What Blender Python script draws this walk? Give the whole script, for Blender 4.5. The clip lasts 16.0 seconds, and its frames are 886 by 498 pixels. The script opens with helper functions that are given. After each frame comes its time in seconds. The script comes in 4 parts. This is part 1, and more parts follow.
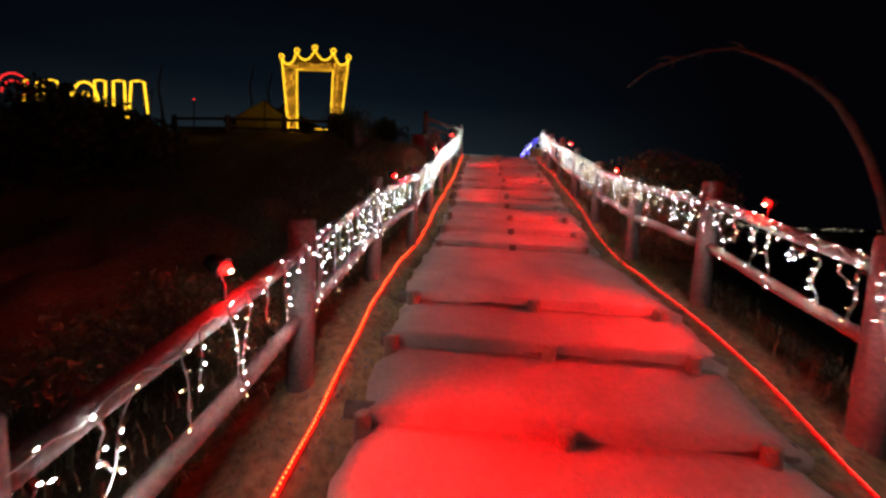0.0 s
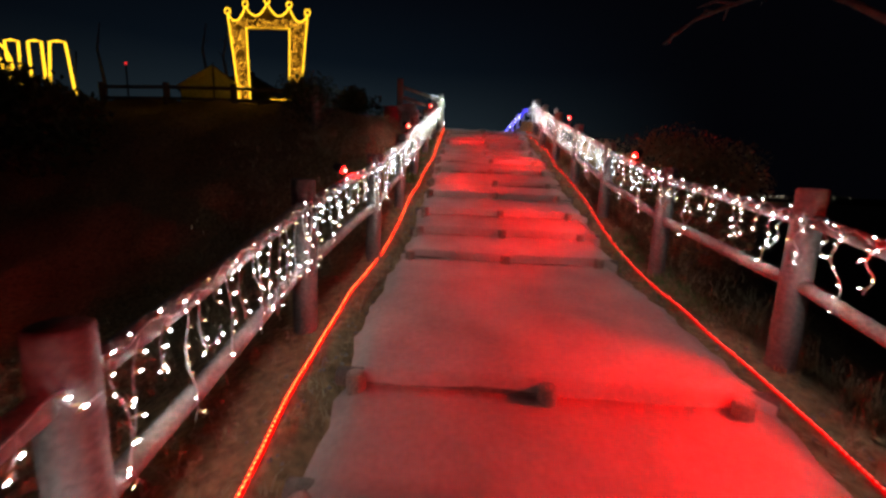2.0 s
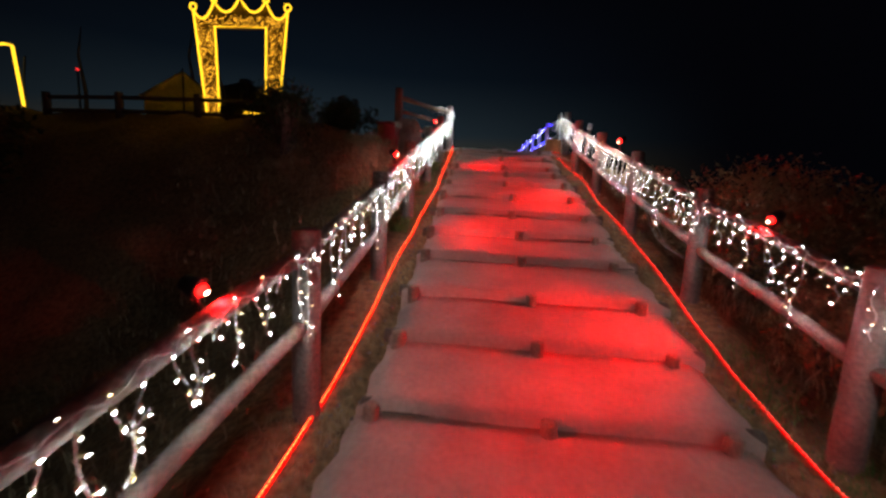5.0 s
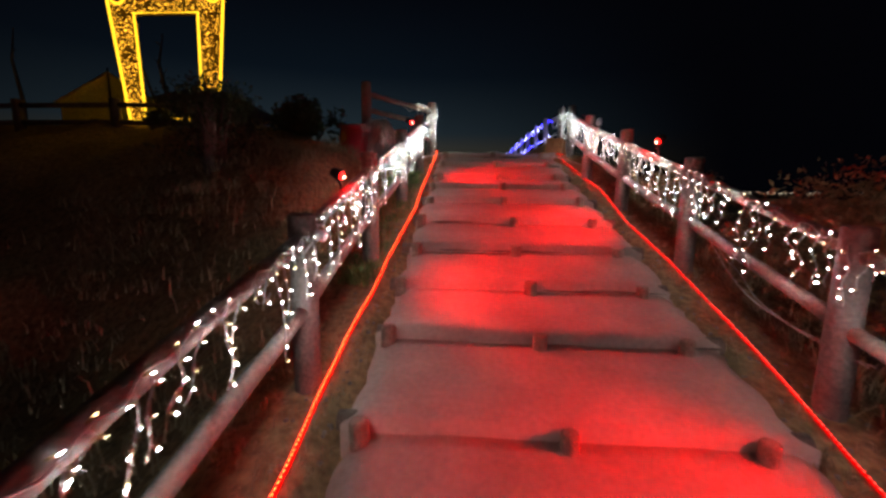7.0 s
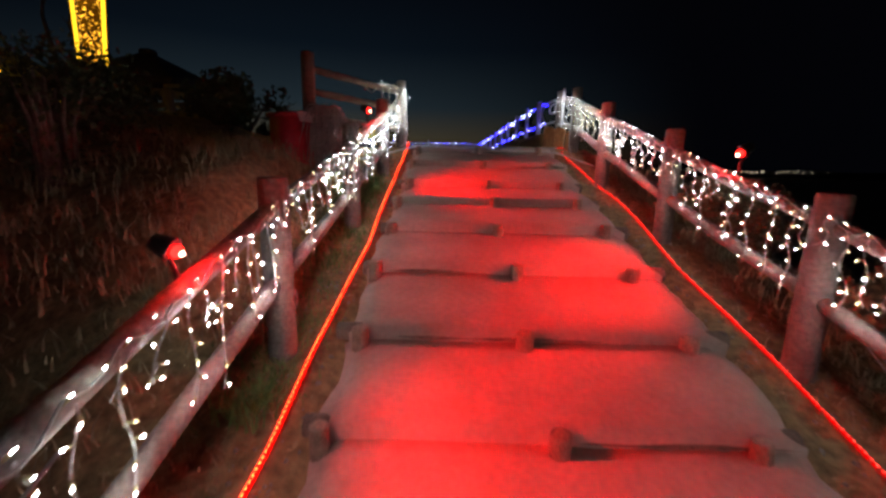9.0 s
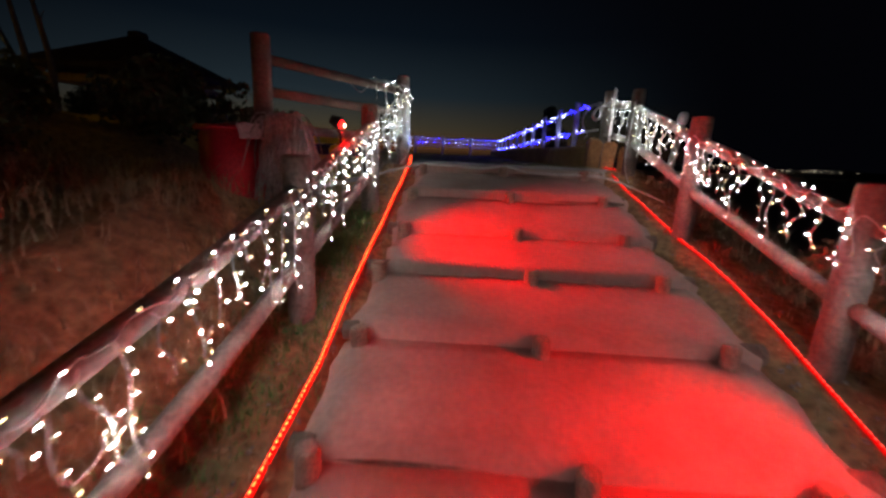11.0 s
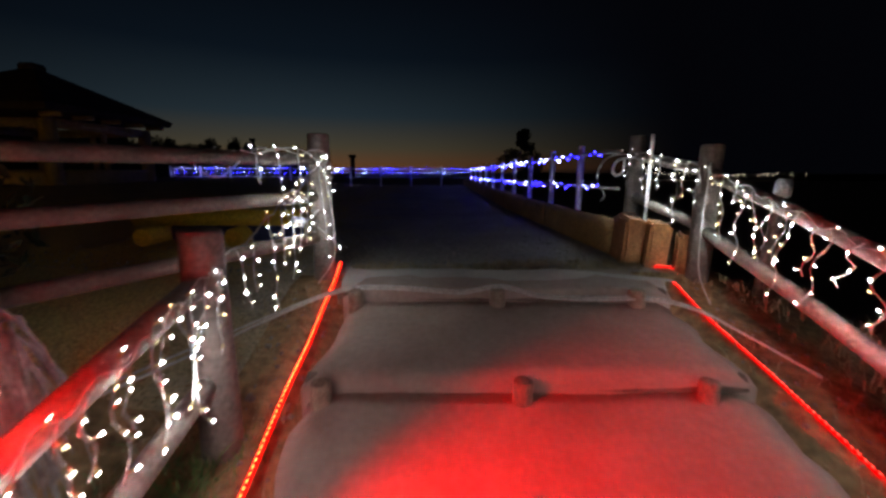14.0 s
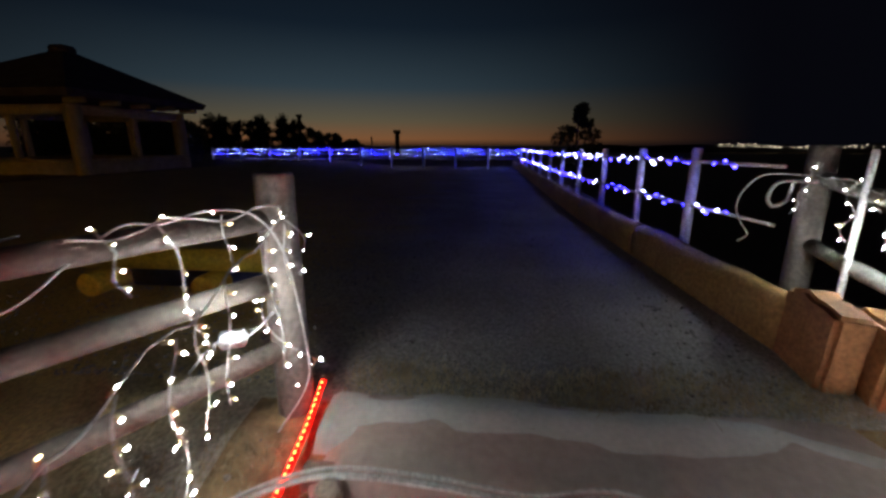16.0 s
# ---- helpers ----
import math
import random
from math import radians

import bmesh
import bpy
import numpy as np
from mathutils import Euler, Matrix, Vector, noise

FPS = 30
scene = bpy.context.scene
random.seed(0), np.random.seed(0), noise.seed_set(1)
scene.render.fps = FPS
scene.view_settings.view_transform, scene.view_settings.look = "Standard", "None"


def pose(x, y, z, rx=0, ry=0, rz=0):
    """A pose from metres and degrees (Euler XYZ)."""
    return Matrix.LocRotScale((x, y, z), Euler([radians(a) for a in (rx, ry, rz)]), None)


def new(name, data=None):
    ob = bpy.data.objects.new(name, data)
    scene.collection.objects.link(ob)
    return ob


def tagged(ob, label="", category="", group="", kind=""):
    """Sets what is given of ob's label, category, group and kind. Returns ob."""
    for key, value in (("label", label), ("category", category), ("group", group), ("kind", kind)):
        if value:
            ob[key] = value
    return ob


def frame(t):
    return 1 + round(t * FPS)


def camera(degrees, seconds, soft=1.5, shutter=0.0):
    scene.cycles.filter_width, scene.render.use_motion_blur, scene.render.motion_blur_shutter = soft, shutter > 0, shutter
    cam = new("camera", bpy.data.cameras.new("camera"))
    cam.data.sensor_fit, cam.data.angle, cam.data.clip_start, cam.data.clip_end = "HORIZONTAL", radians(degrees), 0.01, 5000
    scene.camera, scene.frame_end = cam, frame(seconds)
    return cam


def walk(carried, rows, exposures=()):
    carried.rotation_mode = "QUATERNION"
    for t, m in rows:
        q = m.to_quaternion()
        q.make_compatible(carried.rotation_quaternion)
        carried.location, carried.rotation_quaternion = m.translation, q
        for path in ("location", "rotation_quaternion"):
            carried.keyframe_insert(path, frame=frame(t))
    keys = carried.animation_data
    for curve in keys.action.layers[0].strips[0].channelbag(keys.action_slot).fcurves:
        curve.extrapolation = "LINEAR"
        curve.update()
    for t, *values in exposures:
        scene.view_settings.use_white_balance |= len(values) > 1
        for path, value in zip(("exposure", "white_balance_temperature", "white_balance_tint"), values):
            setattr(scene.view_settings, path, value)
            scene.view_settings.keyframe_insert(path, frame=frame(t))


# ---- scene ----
cam = camera(94.7, 16.0, 2.8, 0.5)
METRES, EYE, TILT, LEAN, TURN = 12.0, 1.5, -5.8, -2.8, 5.5
ROWS = [
    (0.0, 0.0, 0.0, 0.0, 0.0, 0.0, 0.0),
    (0.5, -0.0002, 0.0305, 0.0074, 2.57, 0.65, -0.27),
    (1.0, 0.0009, 0.0581, 0.019, 0.6, -1.84, 0.76),
    (1.5, 0.0007, 0.0787, 0.0251, -1.59, -0.89, 1.5),
    (2.0, 0.0116, 0.1061, 0.0357, -2.12, -4.05, 0.64),
    (2.5, 0.0149, 0.1349, 0.0423, 0.22, -1.99, 0.58),
    (3.0, 0.0121, 0.1647, 0.059, -2.49, -4.87, 0.3),
    (3.5, 0.0142, 0.1889, 0.0653, -1.76, -2.52, 0.67),
    (6.0, 0.0375, 0.3299, 0.1147, 0.22, -3.25, -0.26),
    (6.5, 0.0352, 0.3626, 0.1233, 0.16, -3.23, 0.12),
    (7.0, 0.0412, 0.3954, 0.1256, -1.3, -3.23, 2.16),
    (7.5, 0.0496, 0.4277, 0.1343, 0.76, -3.53, 1.3),
    (8.0, 0.0516, 0.468, 0.1406, -4.4, -4.15, 0.63),
    (8.5, 0.0521, 0.4978, 0.1544, -4.46, -5.64, 2.06),
    (11.0, 0.0678, 0.6494, 0.2107, -2.02, -7.72, 0.54),
    (11.5, 0.0631, 0.6856, 0.2201, -3.92, -10.28, -0.34),
    (12.0, 0.0648, 0.7086, 0.2322, -6.12, -8.39, 1.14),
    (12.5, 0.0773, 0.7383, 0.2451, -4.8, -10.51, 1.65),
    (13.0, 0.083, 0.7596, 0.252, -5.15, -8.37, 1.12),
    (13.5, 0.083, 0.7922, 0.2667, -6.51, -8.62, 1.48),
    (14.0, 0.0897, 0.8185, 0.2755, -5.67, -5.46, 3.18),
    (14.5, 0.1015, 0.8451, 0.2899, -3.78, -5.62, 1.81),
    (15.0, 0.1016, 0.8656, 0.2936, -1.6, -4.87, 0.95),
    (15.5, 0.0973, 0.8999, 0.307, 0.02, -8.19, 2.3),
    (16.0, 0.0989, 0.9291, 0.3145, 0.66, -8.77, 2.79),
]
walk(cam, [(t, pose(0, 0, EYE, TILT, LEAN, TURN) @ pose(METRES * x, METRES * y, METRES * z, 90 + pitch, roll, yaw)) for t, x, y, z, yaw, pitch, roll in ROWS],
     exposures=[(0.0, 0.0), (13.0, 0.0), (13.6, 0.05), (14.0, 0.25), (14.5, 0.8), (15.0, 1.05), (15.5, 1.15), (16.0, 1.1)])
# ---- world and large lights ----
world = bpy.data.worlds.new("night_sky")
scene.world = world
world.use_nodes = True
_n, _l = world.node_tree.nodes, world.node_tree.links
_n.clear()


def sky_nodes():
    tc = _n.new("ShaderNodeTexCoord")
    sep = _n.new("ShaderNodeSeparateXYZ")
    _l.new(tc.outputs["Generated"], sep.inputs[0])
    ramp = _n.new("ShaderNodeValToRGB")
    e = ramp.color_ramp.elements
    stops = [(0.0, (0.006, 0.004, 0.003, 1)), (0.497, (0.012, 0.008, 0.006, 1)), (0.503, (0.13, 0.055, 0.022, 1)),
             (0.525, (0.066, 0.055, 0.034, 1)), (0.56, (0.019, 0.031, 0.040, 1)), (0.62, (0.0046, 0.0092, 0.0158, 1)),
             (0.70, (0.0020, 0.0033, 0.0062, 1)), (0.85, (0.0010, 0.0013, 0.0025, 1))]
    e[0].position, e[0].color = stops[0]
    e[1].position, e[1].color = stops[-1]
    for p, c in stops[1:-1]:
        k = e.new(p)
        k.color = c
    m = _n.new("ShaderNodeMath")
    m.operation = "MULTIPLY_ADD"
    m.inputs[1].default_value, m.inputs[2].default_value = 0.5, 0.5
    _l.new(sep.outputs["Z"], m.inputs[0])
    _l.new(m.outputs[0], ramp.inputs[0])
    # the afterglow lies in one quarter of the sky
    dot = _n.new("ShaderNodeVectorMath")
    dot.operation = "DOT_PRODUCT"
    dot.inputs[1].default_value = Vector((-0.34, 0.94, 0.0)).normalized()
    _l.new(tc.outputs["Generated"], dot.inputs[0])
    az = _n.new("ShaderNodeMapRange")
    az.inputs["From Min"].default_value, az.inputs["From Max"].default_value = 0.63, 1.0
    az.inputs["To Min"].default_value, az.inputs["To Max"].default_value = 0.0, 1.0
    _l.new(dot.outputs["Value"], az.inputs[0])
    mix = _n.new("ShaderNodeMix")
    mix.data_type = "RGBA"
    mix.inputs["A"].default_value = (0.0012, 0.0013, 0.0024, 1)
    pw = _n.new("ShaderNodeMath")
    pw.operation = "POWER"
    pw.inputs[1].default_value = 1.7
    _l.new(az.outputs[0], pw.inputs[0])
    _l.new(pw.outputs[0], mix.inputs["Factor"])
    _l.new(ramp.outputs[0], mix.inputs["B"])
    bg = _n.new("ShaderNodeBackground")
    bg.inputs["Strength"].default_value = 0.70
    out = _n.new("ShaderNodeOutputWorld")
    _l.new(mix.outputs["Result"], bg.inputs["Color"])
    _l.new(bg.outputs[0], out.inputs[0])


sky_nodes()
SPOT_WATTS = 370.0      # each red floodlight
SPILL_WATTS = 4.0      # light that leaves a floodlight's lens sideways
BULB = 175.0            # white icicle bulbs
STRING_FILL_WATTS = 4.3      # added unseen point lamps of one bay, standing in for its bulbs' light
ROPE = 3.4             # red rope lights


# ---- materials ----
def mat(name, c1, c2, rough=0.8, scale=6.0, bump=0.25, fine=60.0, metal=0.0, random_tint=0.12, stain=0.3):
    m = bpy.data.materials.new(name)
    m.use_nodes = True
    n, l = m.node_tree.nodes, m.node_tree.links
    b = n["Principled BSDF"]
    tc = n.new("ShaderNodeTexCoord")
    big = n.new("ShaderNodeTexNoise")
    big.inputs["Scale"].default_value, big.inputs["Detail"].default_value = scale, 6
    small = n.new("ShaderNodeTexNoise")
    small.inputs["Scale"].default_value, small.inputs["Detail"].default_value = fine, 4
    info = n.new("ShaderNodeObjectInfo")
    l.new(tc.outputs["Object"], big.inputs["Vector"])
    l.new(tc.outputs["Object"], small.inputs["Vector"])
    r = n.new("ShaderNodeValToRGB")
    r.color_ramp.elements[0].position, r.color_ramp.elements[1].position = 0.32, 0.68
    r.color_ramp.elements[0].color, r.color_ramp.elements[1].color = (*c1, 1), (*c2, 1)
    l.new(big.outputs["Fac"], r.inputs[0])
    mul = n.new("ShaderNodeMapRange")
    mul.inputs["From Min"].default_value, mul.inputs["From Max"].default_value = 0.3, 0.7
    mul.inputs["To Min"].default_value, mul.inputs["To Max"].default_value = 1 - stain, 1 + stain
    l.new(small.outputs["Fac"], mul.inputs[0])
    tint = n.new("ShaderNodeMapRange")
    tint.inputs["To Min"].default_value, tint.inputs["To Max"].default_value = 1 - random_tint, 1 + random_tint
    l.new(info.outputs["Random"], tint.inputs[0])
    mm = n.new("ShaderNodeMath")
    mm.operation = "MULTIPLY"
    l.new(mul.outputs[0], mm.inputs[0])
    l.new(tint.outputs[0], mm.inputs[1])
    sc = n.new("ShaderNodeVectorMath")
    sc.operation = "SCALE"
    l.new(r.outputs[0], sc.inputs[0])
    l.new(mm.outputs[0], sc.inputs["Scale"])
    l.new(sc.outputs[0], b.inputs["Base Color"])
    b.inputs["Roughness"].default_value, b.inputs["Metallic"].default_value = rough, metal
    bp = n.new("ShaderNodeBump")
    bp.inputs["Strength"].default_value, bp.inputs["Distance"].default_value = bump, 0.02
    add = n.new("ShaderNodeMath")
    add.operation = "ADD"
    l.new(big.outputs["Fac"], add.inputs[0])
    l.new(small.outputs["Fac"], add.inputs[1])
    l.new(add.outputs[0], bp.inputs["Height"])
    l.new(bp.outputs[0], b.inputs["Normal"])
    return m


def glow(name, colour, strength):
    m = bpy.data.materials.new(name)
    m.use_nodes = True
    n, l = m.node_tree.nodes, m.node_tree.links
    n.clear()
    e, o = n.new("ShaderNodeEmission"), n.new("ShaderNodeOutputMaterial")
    e.inputs["Color"].default_value, e.inputs["Strength"].default_value = (*colour, 1), strength
    l.new(e.outputs[0], o.inputs[0])
    return m


def bulb_glow(name, cool, warm, strength):
    """Lit bulbs, no two alike: some turned away or worn and warm, some bright and cool."""
    m = glow(name, cool, strength)
    n, l = m.node_tree.nodes, m.node_tree.links
    e = n["Emission"]
    info = n.new("ShaderNodeObjectInfo")
    pw = n.new("ShaderNodeMath")
    pw.operation = "POWER"
    pw.inputs[1].default_value = 2.0
    l.new(info.outputs["Random"], pw.inputs[0])
    rng = n.new("ShaderNodeMapRange")
    rng.inputs["To Min"].default_value, rng.inputs["To Max"].default_value = 0.06 * strength, strength
    l.new(pw.outputs[0], rng.inputs[0])
    l.new(rng.outputs[0], e.inputs["Strength"])
    r = n.new("ShaderNodeValToRGB")
    r.color_ramp.elements[0].position, r.color_ramp.elements[1].position = 0.08, 0.34
    r.color_ramp.elements[0].color, r.color_ramp.elements[1].color = (*warm, 1), (*cool, 1)
    l.new(info.outputs["Random"], r.inputs[0])
    l.new(r.outputs[0], e.inputs["Color"])
    return m


M_TREAD = mat("packed_earth_tread", (0.34, 0.265, 0.225), (0.47, 0.38, 0.325), 0.85, 2.2, 0.15, 30, stain=0.10)
M_LOG = mat("weathered_log", (0.10, 0.075, 0.058), (0.20, 0.155, 0.122), 0.85, 9, 0.5, 70)
M_STAKE = mat("wooden_stake", (0.20, 0.15, 0.11), (0.33, 0.26, 0.20), 0.85, 14, 0.5, 90)
M_POST = mat("pale_imitation_log", (0.135, 0.115, 0.10), (0.225, 0.195, 0.17), 0.7, 5, 0.4, 45)
M_RAIL = mat("pale_imitation_rail", (0.165, 0.145, 0.125), (0.275, 0.25, 0.215), 0.65, 6, 0.4, 50)
M_WING = mat("brown_imitation_rail", (0.11, 0.085, 0.068), (0.18, 0.145, 0.12), 0.7, 6, 0.4, 50)
M_GROUND = mat("dark_soil_grass", (0.20, 0.135, 0.065), (0.33, 0.23, 0.115), 0.95, 1.2, 0.9, 18, stain=0.45)
M_PLAZA = mat("dark_gravel", (0.24, 0.225, 0.205), (0.38, 0.355, 0.325), 0.95, 0.9, 0.8, 55, stain=0.4)


def sandy_side(m, c1, c2):
    """The gravel runs over into ochre sandy soil towards the left of the hilltop, with a ragged border."""
    n, l = m.node_tree.nodes, m.node_tree.links
    ramp = n["Color Ramp"]
    target = ramp.outputs[0].links[0].to_socket
    tc = n.new("ShaderNodeTexCoord")
    sep = n.new("ShaderNodeSeparateXYZ")
    l.new(tc.outputs["Object"], sep.inputs[0])
    patch = n.new("ShaderNodeTexNoise")
    patch.inputs["Scale"].default_value, patch.inputs["Detail"].default_value = 1.7, 5
    l.new(tc.outputs["Object"], patch.inputs["Vector"])
    add = n.new("ShaderNodeMath")
    add.operation = "MULTIPLY_ADD"
    add.inputs[1].default_value = 1.6
    l.new(patch.outputs["Fac"], add.inputs[0])
    l.new(sep.outputs["X"], add.inputs[2])
    edge = n.new("ShaderNodeMapRange")
    edge.inputs["From Min"].default_value, edge.inputs["From Max"].default_value = 0.15, -1.1
    l.new(add.outputs[0], edge.inputs[0])
    sand = n.new("ShaderNodeValToRGB")
    sand.color_ramp.elements[0].color, sand.color_ramp.elements[1].color = (*c1, 1), (*c2, 1)
    l.new(patch.outputs["Fac"], sand.inputs[0])
    mix = n.new("ShaderNodeMix")
    mix.data_type = "RGBA"
    l.new(edge.outputs[0], mix.inputs["Factor"])
    l.new(ramp.outputs[0], mix.inputs["A"])
    l.new(sand.outputs[0], mix.inputs["B"])
    l.new(mix.outputs["Result"], target)


sandy_side(M_PLAZA, (0.40, 0.29, 0.085), (0.58, 0.43, 0.15))
M_CONC = mat("rough_concrete", (0.44, 0.42, 0.39), (0.56, 0.54, 0.50), 0.85, 3, 0.12, 40, stain=0.08)
M_CURB = mat("ochre_wooden_kerb", (0.46, 0.29, 0.095), (0.60, 0.40, 0.15), 0.75, 3, 0.5, 40)
M_BOARD = mat("orange_brown_log", (0.42, 0.19, 0.07), (0.56, 0.28, 0.11), 0.75, 6, 0.5, 50)
M_WHITEP = mat("white_painted_metal", (0.60, 0.60, 0.60), (0.75, 0.75, 0.75), 0.5, 8, 0.15, 60)
M_CABLE = mat("white_cable", (0.40, 0.40, 0.38), (0.54, 0.54, 0.51), 0.5, 20, 0.05, 80)
M_SLEEVE = mat("clear_bulb_socket", (0.42, 0.37, 0.16), (0.52, 0.46, 0.22), 0.4, 30, 0.05, 90)
M_BLACK = mat("black_housing", (0.02, 0.02, 0.02), (0.04, 0.04, 0.04), 0.5, 20, 0.1, 90)
M_BARK = mat("dark_bark", (0.13, 0.095, 0.08), (0.24, 0.18, 0.15), 0.9, 12, 0.6, 60)
M_LEAF = mat("dark_leaves", (0.035, 0.05, 0.02), (0.075, 0.09, 0.035), 0.7, 3, 0.1, 40)
M_DRY = mat("dry_leaves", (0.18, 0.125, 0.06), (0.30, 0.21, 0.10), 0.8, 3, 0.1, 40)
M_GRASS = mat("dry_grass", (0.26, 0.20, 0.11), (0.44, 0.36, 0.22), 0.8, 1.2, 0.1, 9, stain=0.4)
M_GREEN = mat("green_grass", (0.11, 0.19, 0.05), (0.19, 0.30, 0.10), 0.7, 1.5, 0.1, 12)
M_ROOF = mat("dark_shingle_roof", (0.06, 0.045, 0.035), (0.11, 0.085, 0.07), 0.85, 4, 0.6, 35)
M_TIMBER = mat("ochre_timber", (0.60, 0.44, 0.18), (0.74, 0.57, 0.26), 0.75, 5, 0.4, 45)
M_YELLOW = mat("yellow_paint", (0.55, 0.38, 0.03), (0.68, 0.48, 0.05), 0.6, 5, 0.2, 45)
M_BLUE = mat("blue_paint", (0.02, 0.03, 0.10), (0.04, 0.05, 0.16), 0.6, 5, 0.2, 45)
M_BOX = mat("red_plastic_box", (0.42, 0.015, 0.03), (0.55, 0.03, 0.05), 0.5, 4, 0.1, 60)
M_TENT = mat("yellow_canvas", (0.62, 0.54, 0.09), (0.76, 0.68, 0.16), 0.8, 4, 0.2, 40)
M_GOLD = mat("gold_tinsel", (0.08, 0.045, 0.005), (0.20, 0.11, 0.012), 0.35, 25, 0.8, 90, metal=0.6)
M_DARK = mat("dark_inside", (0.015, 0.014, 0.013), (0.03, 0.028, 0.026), 0.8, 4, 0.2, 40)
G_WHITE = bulb_glow("white_bulb_light", (0.86, 0.98, 1.0), (1.0, 0.82, 0.40), BULB)
G_BLUE = glow("blue_bulb_light", (0.014, 0.011, 1.0), 52.0)
G_BLUEW = glow("pale_blue_bulb_light", (0.42, 0.47, 1.0), 52.0)
G_ROPE = glow("red_rope_light", (1.0, 0.003, 0.002), ROPE * 0.7)
G_BEAD = glow("orange_rope_diode", (1.0, 0.15, 0.030), ROPE * 2.8)
G_BEADR = glow("red_rope_diode", (1.0, 0.045, 0.028), ROPE * 2.2)
G_ROPER = glow("dim_red_rope_light", (1.0, 0.003, 0.003), ROPE * 0.22)
G_LENS = glow("red_lens_light", (1.0, 0.004, 0.003), 22.0)
G_HOT = glow("hot_diode_light", (1.0, 0.45, 0.30), 30.0)
G_YEL = glow("yellow_neon_light", (1.0, 0.56, 0.020), 2.2)
G_YELB = glow("warm_bulb_light", (1.0, 0.46, 0.03), 2.5)
G_REDN = glow("red_neon_light", (1.0, 0.03, 0.03), 1.2)
G_TOWN = glow("town_lamp_light", (1.0, 0.85, 0.6), 1.1)


# ---- mesh helpers ----
def link(name, me, parent=None, label=""):
    ob = new(name, me)
    if parent is not None:
        ob.parent = parent
    if label:
        ob["label"] = label
    return ob


def part(name, bm, material, parent=None, label="", smooth=True):
    me = bpy.data.meshes.new(name)
    bm.normal_update()
    bm.to_mesh(me)
    bm.free()
    me.materials.append(material)
    if smooth:
        me.polygons.foreach_set("use_smooth", [True] * len(me.polygons))
    return link(name, me, parent, label)


def raw(name, verts, faces, material, parent=None, label="", smooth=False):
    me = bpy.data.meshes.new(name)
    me.from_pydata([tuple(v) for v in verts], [], faces)
    me.update()
    me.materials.append(material)
    if smooth:
        me.polygons.foreach_set("use_smooth", [True] * len(me.polygons))
    return link(name, me, parent, label)


def tube_data(pts, rad, seg=8, cap=True):
    """Vertices and faces of a tube along points; rad is one radius or one for each point."""
    pts = [Vector(p) for p in pts]
    rads = rad if isinstance(rad, (list, tuple)) else [rad] * len(pts)
    vs, fs = [], []
    up = Vector((0, 0, 1))
    prev = None
    for i, p in enumerate(pts):
        d = (pts[min(i + 1, len(pts) - 1)] - pts[max(i - 1, 0)]).normalized()
        a = prev if prev is not None else (up if abs(d.z) < 0.9 else Vector((1, 0, 0)))
        s = d.cross(a)
        if s.length < 1e-5:
            s = d.cross(Vector((0.3, 1, 0.2)))
        s.normalize()
        u = s.cross(d).normalized()
        prev = u
        for k in range(seg):
            t = 2 * math.pi * k / seg
            vs.append(p + (s * math.cos(t) + u * math.sin(t)) * rads[i])
    for i in range(len(pts) - 1):
        for k in range(seg):
            a, b = i * seg + k, i * seg + (k + 1) % seg
            fs.append((a, b, b + seg, a + seg))
    if cap:
        fs.append(tuple(range(seg))[::-1])
        fs.append(tuple(range((len(pts) - 1) * seg, len(pts) * seg)))
    return vs, fs


def merge(chunks):
    vs, fs = [], []
    for v, f in chunks:
        o = len(vs)
        vs.extend(v)
        fs.extend(tuple(i + o for i in q) for q in f)
    return vs, fs


def tube(name, pts, rad, material, parent=None, label="", seg=10, cap=True):
    v, f = tube_data(pts, rad, seg, cap)
    return raw(name, v, f, material, parent, label, smooth=True)


def pole_bm(r, h, seg=14, bev=0.012, wob=0.0, rng=None):
    """An upright rounded pole from z=0 to h with softly worn edges."""
    bm = bmesh.new()
    rings = []
    prof = [(r * 0.98, 0), (r, 0.02), (r * 1.0, h * 0.35), (r * 0.985, h * 0.7), (r * 0.97, h - bev * 1.2), (r * 0.93, h - bev * 0.35), (r * 0.82, h)]
    for rr, z in prof:
        ring = []
        for k in range(seg):
            a = 2 * math.pi * k / seg
            q = rr * (1 + (wob * (rng.random() - 0.5) if rng else 0))
            ring.append(bm.verts.new((q * math.cos(a), q * math.sin(a), z)))
        rings.append(ring)
    for a, b in zip(rings, rings[1:]):
        for k in range(seg):
            bm.faces.new((a[k], a[(k + 1) % seg], b[(k + 1) % seg], b[k]))
    bm.faces.new(rings[-1])
    bm.faces.new(rings[0][::-1])
    return bm


def box_bm(x0, x1, y0, y1, z0, z1, bev=0.01, segs=2):
    bm = bmesh.new()
    bmesh.ops.create_cube(bm, size=1)
    for v in bm.verts:
        v.co = Vector(((x0 + x1) / 2 + v.co.x * (x1 - x0), (y0 + y1) / 2 + v.co.y * (y1 - y0), (z0 + z1) / 2 + v.co.z * (z1 - z0)))
    if bev:
        bmesh.ops.bevel(bm, geom=bm.edges[:], offset=bev, segments=segs, affect="EDGES")
    return bm


def smooth01(a, b, v):
    t = np.clip((v - a) / (b - a), 0, 1)
    return t * t * (3 - 2 * t)


def empty(name, place=(0, 0, 0)):
    ob = new(name)
    ob.location = place
    return ob


